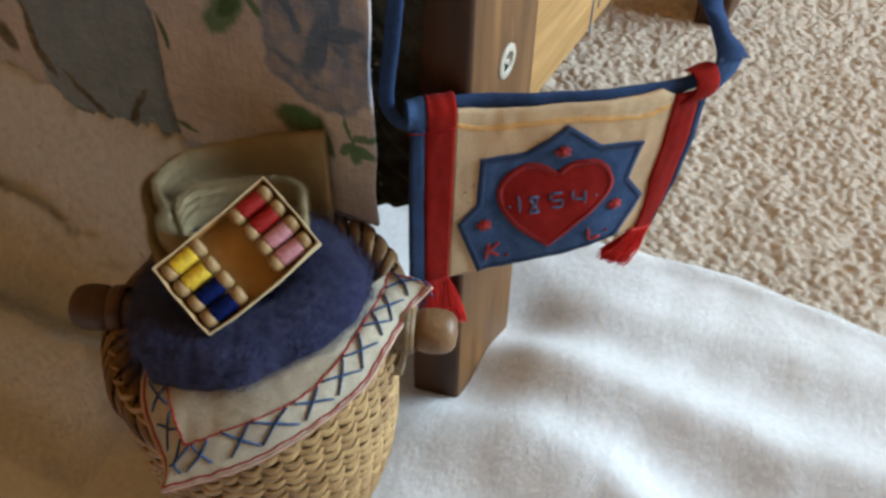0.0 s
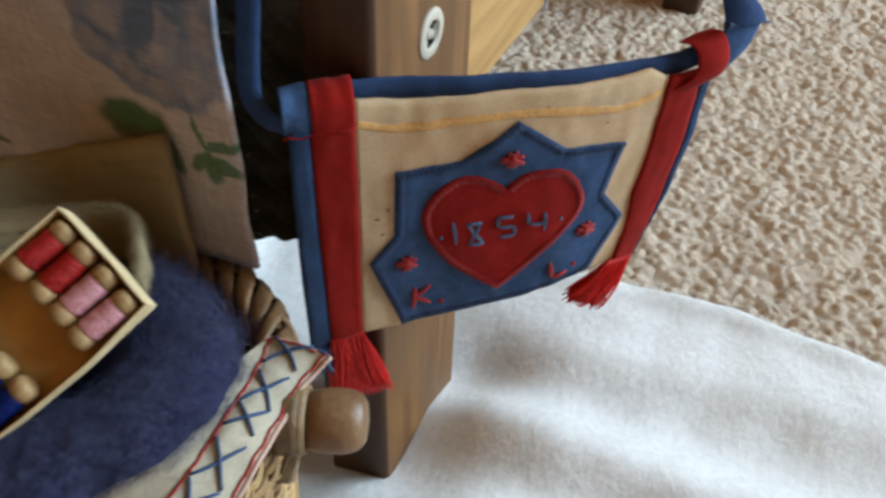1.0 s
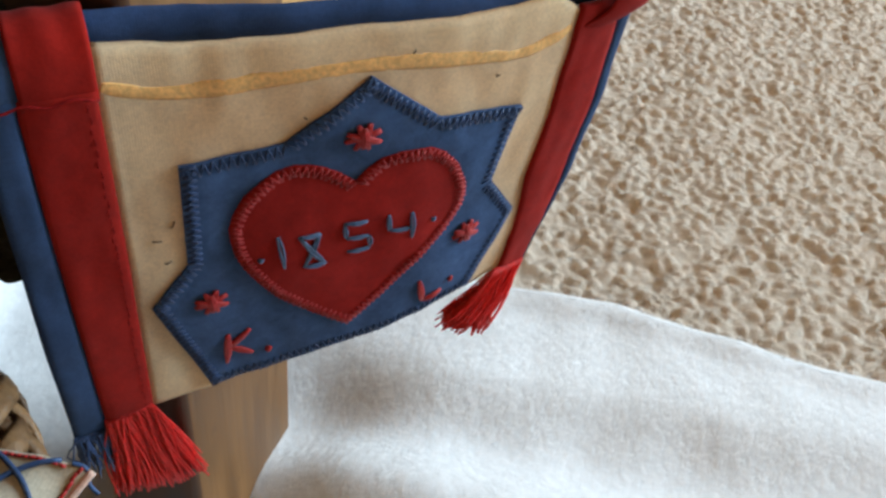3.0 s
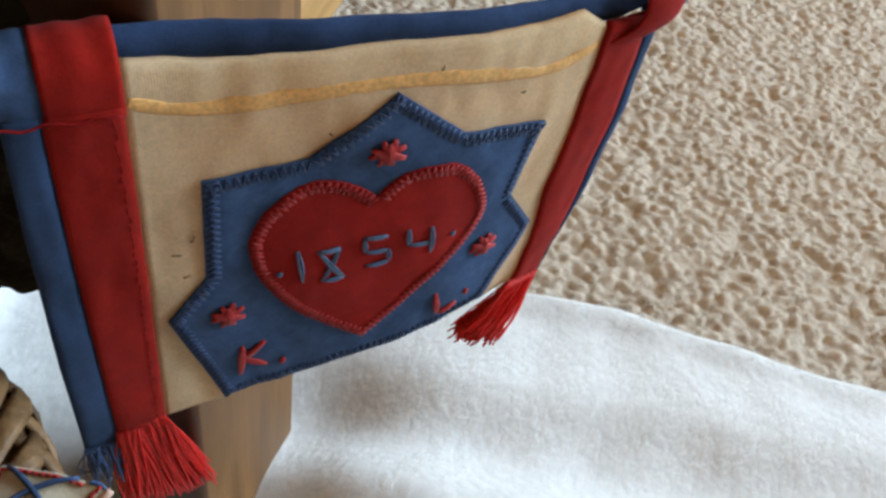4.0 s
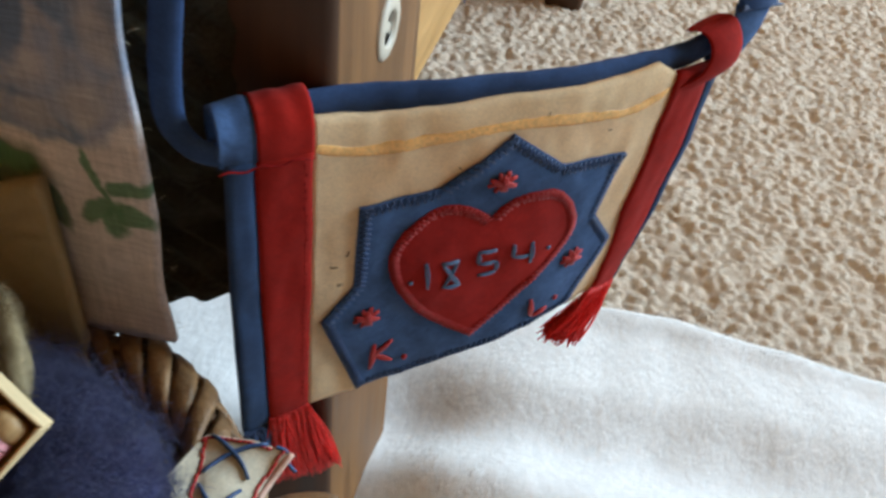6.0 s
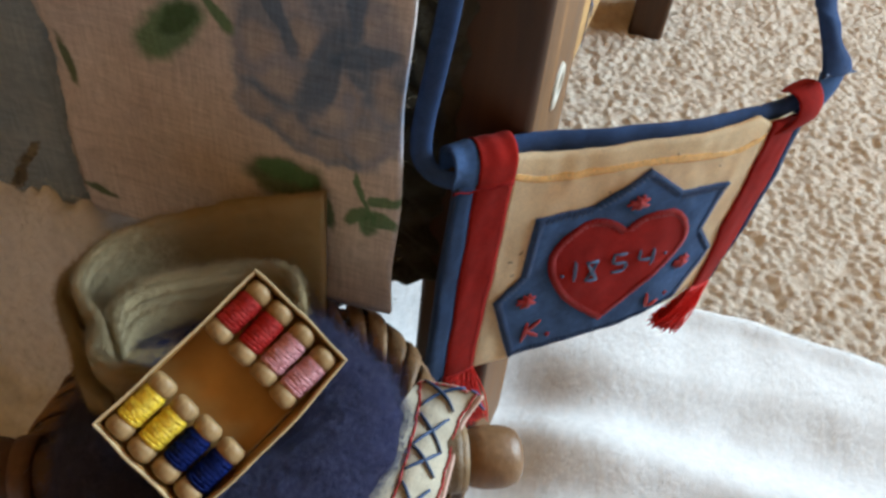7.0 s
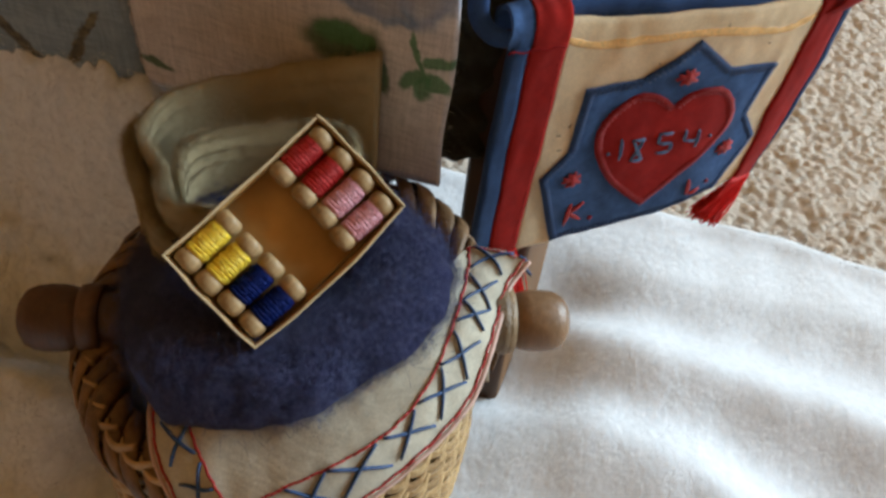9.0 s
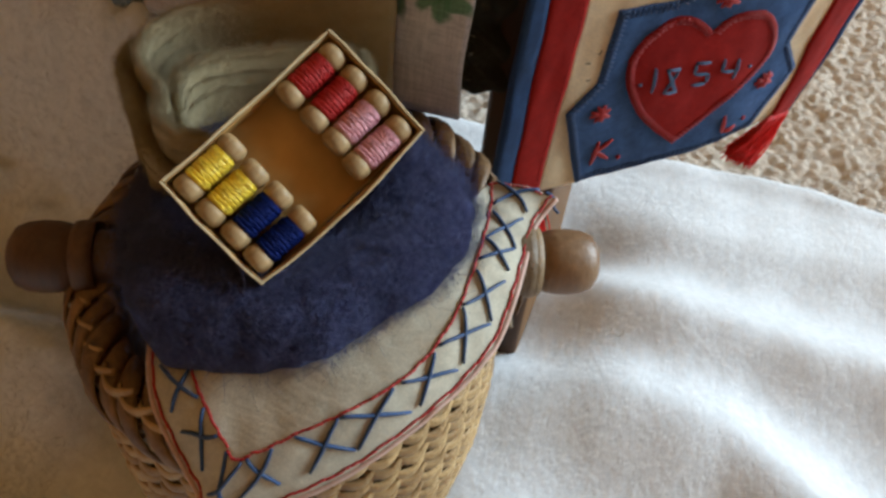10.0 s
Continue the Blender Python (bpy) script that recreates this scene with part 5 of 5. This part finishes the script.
# ---- box of thread spools ----
BN, BW, BE, BS = Vector((-0.0363, -0.0720, 0.1290)), Vector((-0.0500, -0.0982, 0.1142)), Vector((-0.0190, -0.0742, 0.1180)), Vector((-0.0322, -0.1020, 0.1060))
la = ((BN - BW) + (BE - BS)).normalized()
lb = (BE - BN) + (BS - BW)
lb = (lb - la * lb.dot(la)).normalized()
ln_ = la.cross(lb)
if ln_.z < 0:
    ln_ = -ln_
mid = (BN + BW + BE + BS) / 4
BOX_L, BOX_B, BOX_D, BOX_T = 0.0334, 0.0206, 0.0062, 0.00038
BOX_M = Matrix(((la.x, lb.x, ln_.x, mid.x), (la.y, lb.y, ln_.y, mid.y), (la.z, lb.z, ln_.z, mid.z), (0, 0, 0, 1)))
if BOX_M.determinant() < 0:
    lb = -lb
    BOX_M = Matrix(((la.x, lb.x, ln_.x, mid.x), (la.y, lb.y, ln_.y, mid.y), (la.z, lb.z, ln_.z, mid.z), (0, 0, 0, 1)))
SB = 1 if lb.dot(BE - BN) > 0 else -1
tray = new("thread_box")
tray.matrix_world = BOX_M
tagged(tray, "small open cream card box holding thread spools", "box")
part("base", rounded_box((BOX_L - 0.0004, BOX_B - 0.0004, BOX_T), (0, 0, -BOX_D + BOX_T / 2), 0.0001, 1), CARD, tray, smooth=False)
part("inner_paper", rounded_box((BOX_L - 0.0013, BOX_B - 0.0013, 0.0002), (0, 0, -BOX_D + BOX_T + 0.0002), 0.00005, 1), AMBER, tray, "amber paper lining", smooth=False)


def box_wall(length, thick, high, at, along, bow, bevel=0.00010):
    """A card wall that bows outward along its length; along is 0 for a wall in x, 1 for a wall in y."""
    bm = rounded_box((length, thick, high) if along == 0 else (thick, length, high), (0, 0, 0), bevel, 2)
    axis = 0 if along == 0 else 1
    for k in range(1, 16):
        c = -length / 2 + length * k / 16
        co = (c, 0, 0) if axis == 0 else (0, c, 0)
        no = (1, 0, 0) if axis == 0 else (0, 1, 0)
        bmesh.ops.bisect_plane(bm, geom=list(bm.verts) + list(bm.edges) + list(bm.faces), plane_co=co, plane_no=no)
    for v in bm.verts:
        t = v.co[axis] / (length / 2)
        v.co[1 - axis] += bow * (1 - t * t) * (0.55 + 0.45 * (v.co.z / high + 0.5)) + 0.00008 * math.sin(t * 7 + v.co.z * 900)
        v.co += Vector(at)
    return bm


for sx, sy in ((1, 0), (-1, 0), (0, 1), (0, -1)):
    along = 1 if sx else 0
    length = BOX_B if sx else BOX_L - 2 * BOX_T - 0.0001
    bow = 0.0003 * sx if sx else (0.0010 if sy == SB else -0.0002) * sy
    at = (sx * (BOX_L - BOX_T) / 2, sy * (BOX_B - BOX_T) / 2, -BOX_D / 2 + 0.0001 * (sx != 0))
    part("side_wall", box_wall(length, BOX_T, BOX_D, at, along, bow), CARD, tray, smooth=False)
    inner = BOX_B - 2.6 * BOX_T if sx else BOX_L - 3.2 * BOX_T
    at = (sx * (BOX_L / 2 - BOX_T - 0.00014), sy * (BOX_B / 2 - BOX_T - 0.00014), -BOX_D / 2 - 0.0002)
    part("inner_paper", box_wall(inner, 0.0002, BOX_D - 0.0014, at, along, bow, 0.00004), AMBER, tray, smooth=False)

SPOOL_L, SPOOL_R = 0.0114, 0.00228


def spool(silk, colour):
    ob = tagged(new("thread_spool"), f"little wooden spool wound with {colour} silk thread, in the box", "spool", "spools in the box")
    prof = []
    for e0, e1 in ((-SPOOL_L / 2, -SPOOL_L / 2 + 0.0029), (SPOOL_L / 2 - 0.0029, SPOOL_L / 2)):
        prof += [(0.0 if e0 < 0 else 0.0014, e0), (SPOOL_R * 0.72, e0 + (0.00005 if e0 < 0 else 0)), (SPOOL_R * 0.95, e0 + 0.0005), (SPOOL_R, e0 + 0.0011), (SPOOL_R, e1 - 0.0011), (SPOOL_R * 0.95, e1 - 0.0005), (SPOOL_R * 0.72, e1), (0.0014 if e0 < 0 else 0.0, e1)]
    part("core", lathe(prof, 24), WOOD_SPOOL, ob)
    w = SPOOL_L - 0.0054
    pts = []
    turns, per = 17, 14
    for k in range(turns * per + 1):
        a = 2 * math.pi * k / per
        t = k / (turns * per)
        r = SPOOL_R * (0.84 + 0.06 * math.sin(math.pi * t)) + 0.00007 * math.sin(k * 0.37) * math.sin(k * 0.11)
        pts.append((r * math.cos(a), r * math.sin(a), -w / 2 + w * t + 0.00012 * math.sin(k * 0.23)))
    fill = lathe([(0.0012, -w / 2), (SPOOL_R * 0.84, -w / 2), (SPOOL_R * 0.90, 0), (SPOOL_R * 0.84, w / 2), (0.0012, w / 2)], 20)
    over = []
    for q in range(5):
        loose = []
        for k in range(43):
            a = 2 * math.pi * k / 14 + q * 2.1
            r = SPOOL_R * 0.93 + 0.00010 + 0.00004 * math.sin(k * 0.9 + q)
            loose.append((r * math.cos(a), r * math.sin(a), w * 0.42 * math.sin(k * (0.075 + 0.03 * q) + q * 1.7)))
        over.append(tube(loose, 0.00009, 4))
    part("thread", join(fill, tube(pts, 0.00022, 5), *over), silk, ob, f"{colour} silk thread")
    return ob


KINDS = [(SILK_RED, "red"), (SILK_PINK, "pink"), (SILK_YELLOW, "yellow"), (SILK_NAVY, "navy")]
first = {}
rng = random.Random(9)
for row, kinds in ((1, (0, 0, 1, 1)), (-1, (2, 2, 3, 3))):
    for i, kd in enumerate(kinds):
        y = SB * (-BOX_B / 2 + BOX_T + 0.0003 + (i + 0.5) * (BOX_B - 2 * BOX_T - 0.0006) / 4)
        x = row * (BOX_L / 2 - BOX_T - 0.0003 - SPOOL_L / 2 - rng.uniform(0, 0.0004))
        m = BOX_M @ pose(x, y, -BOX_D + BOX_T + 0.0004 + SPOOL_R + 0.0012, 0, 90, rng.uniform(-3, 3))
        if kd not in first:
            first[kd] = spool(*KINDS[kd])
            first[kd].matrix_world = m
        else:
            copy_thing(first[kd], m)
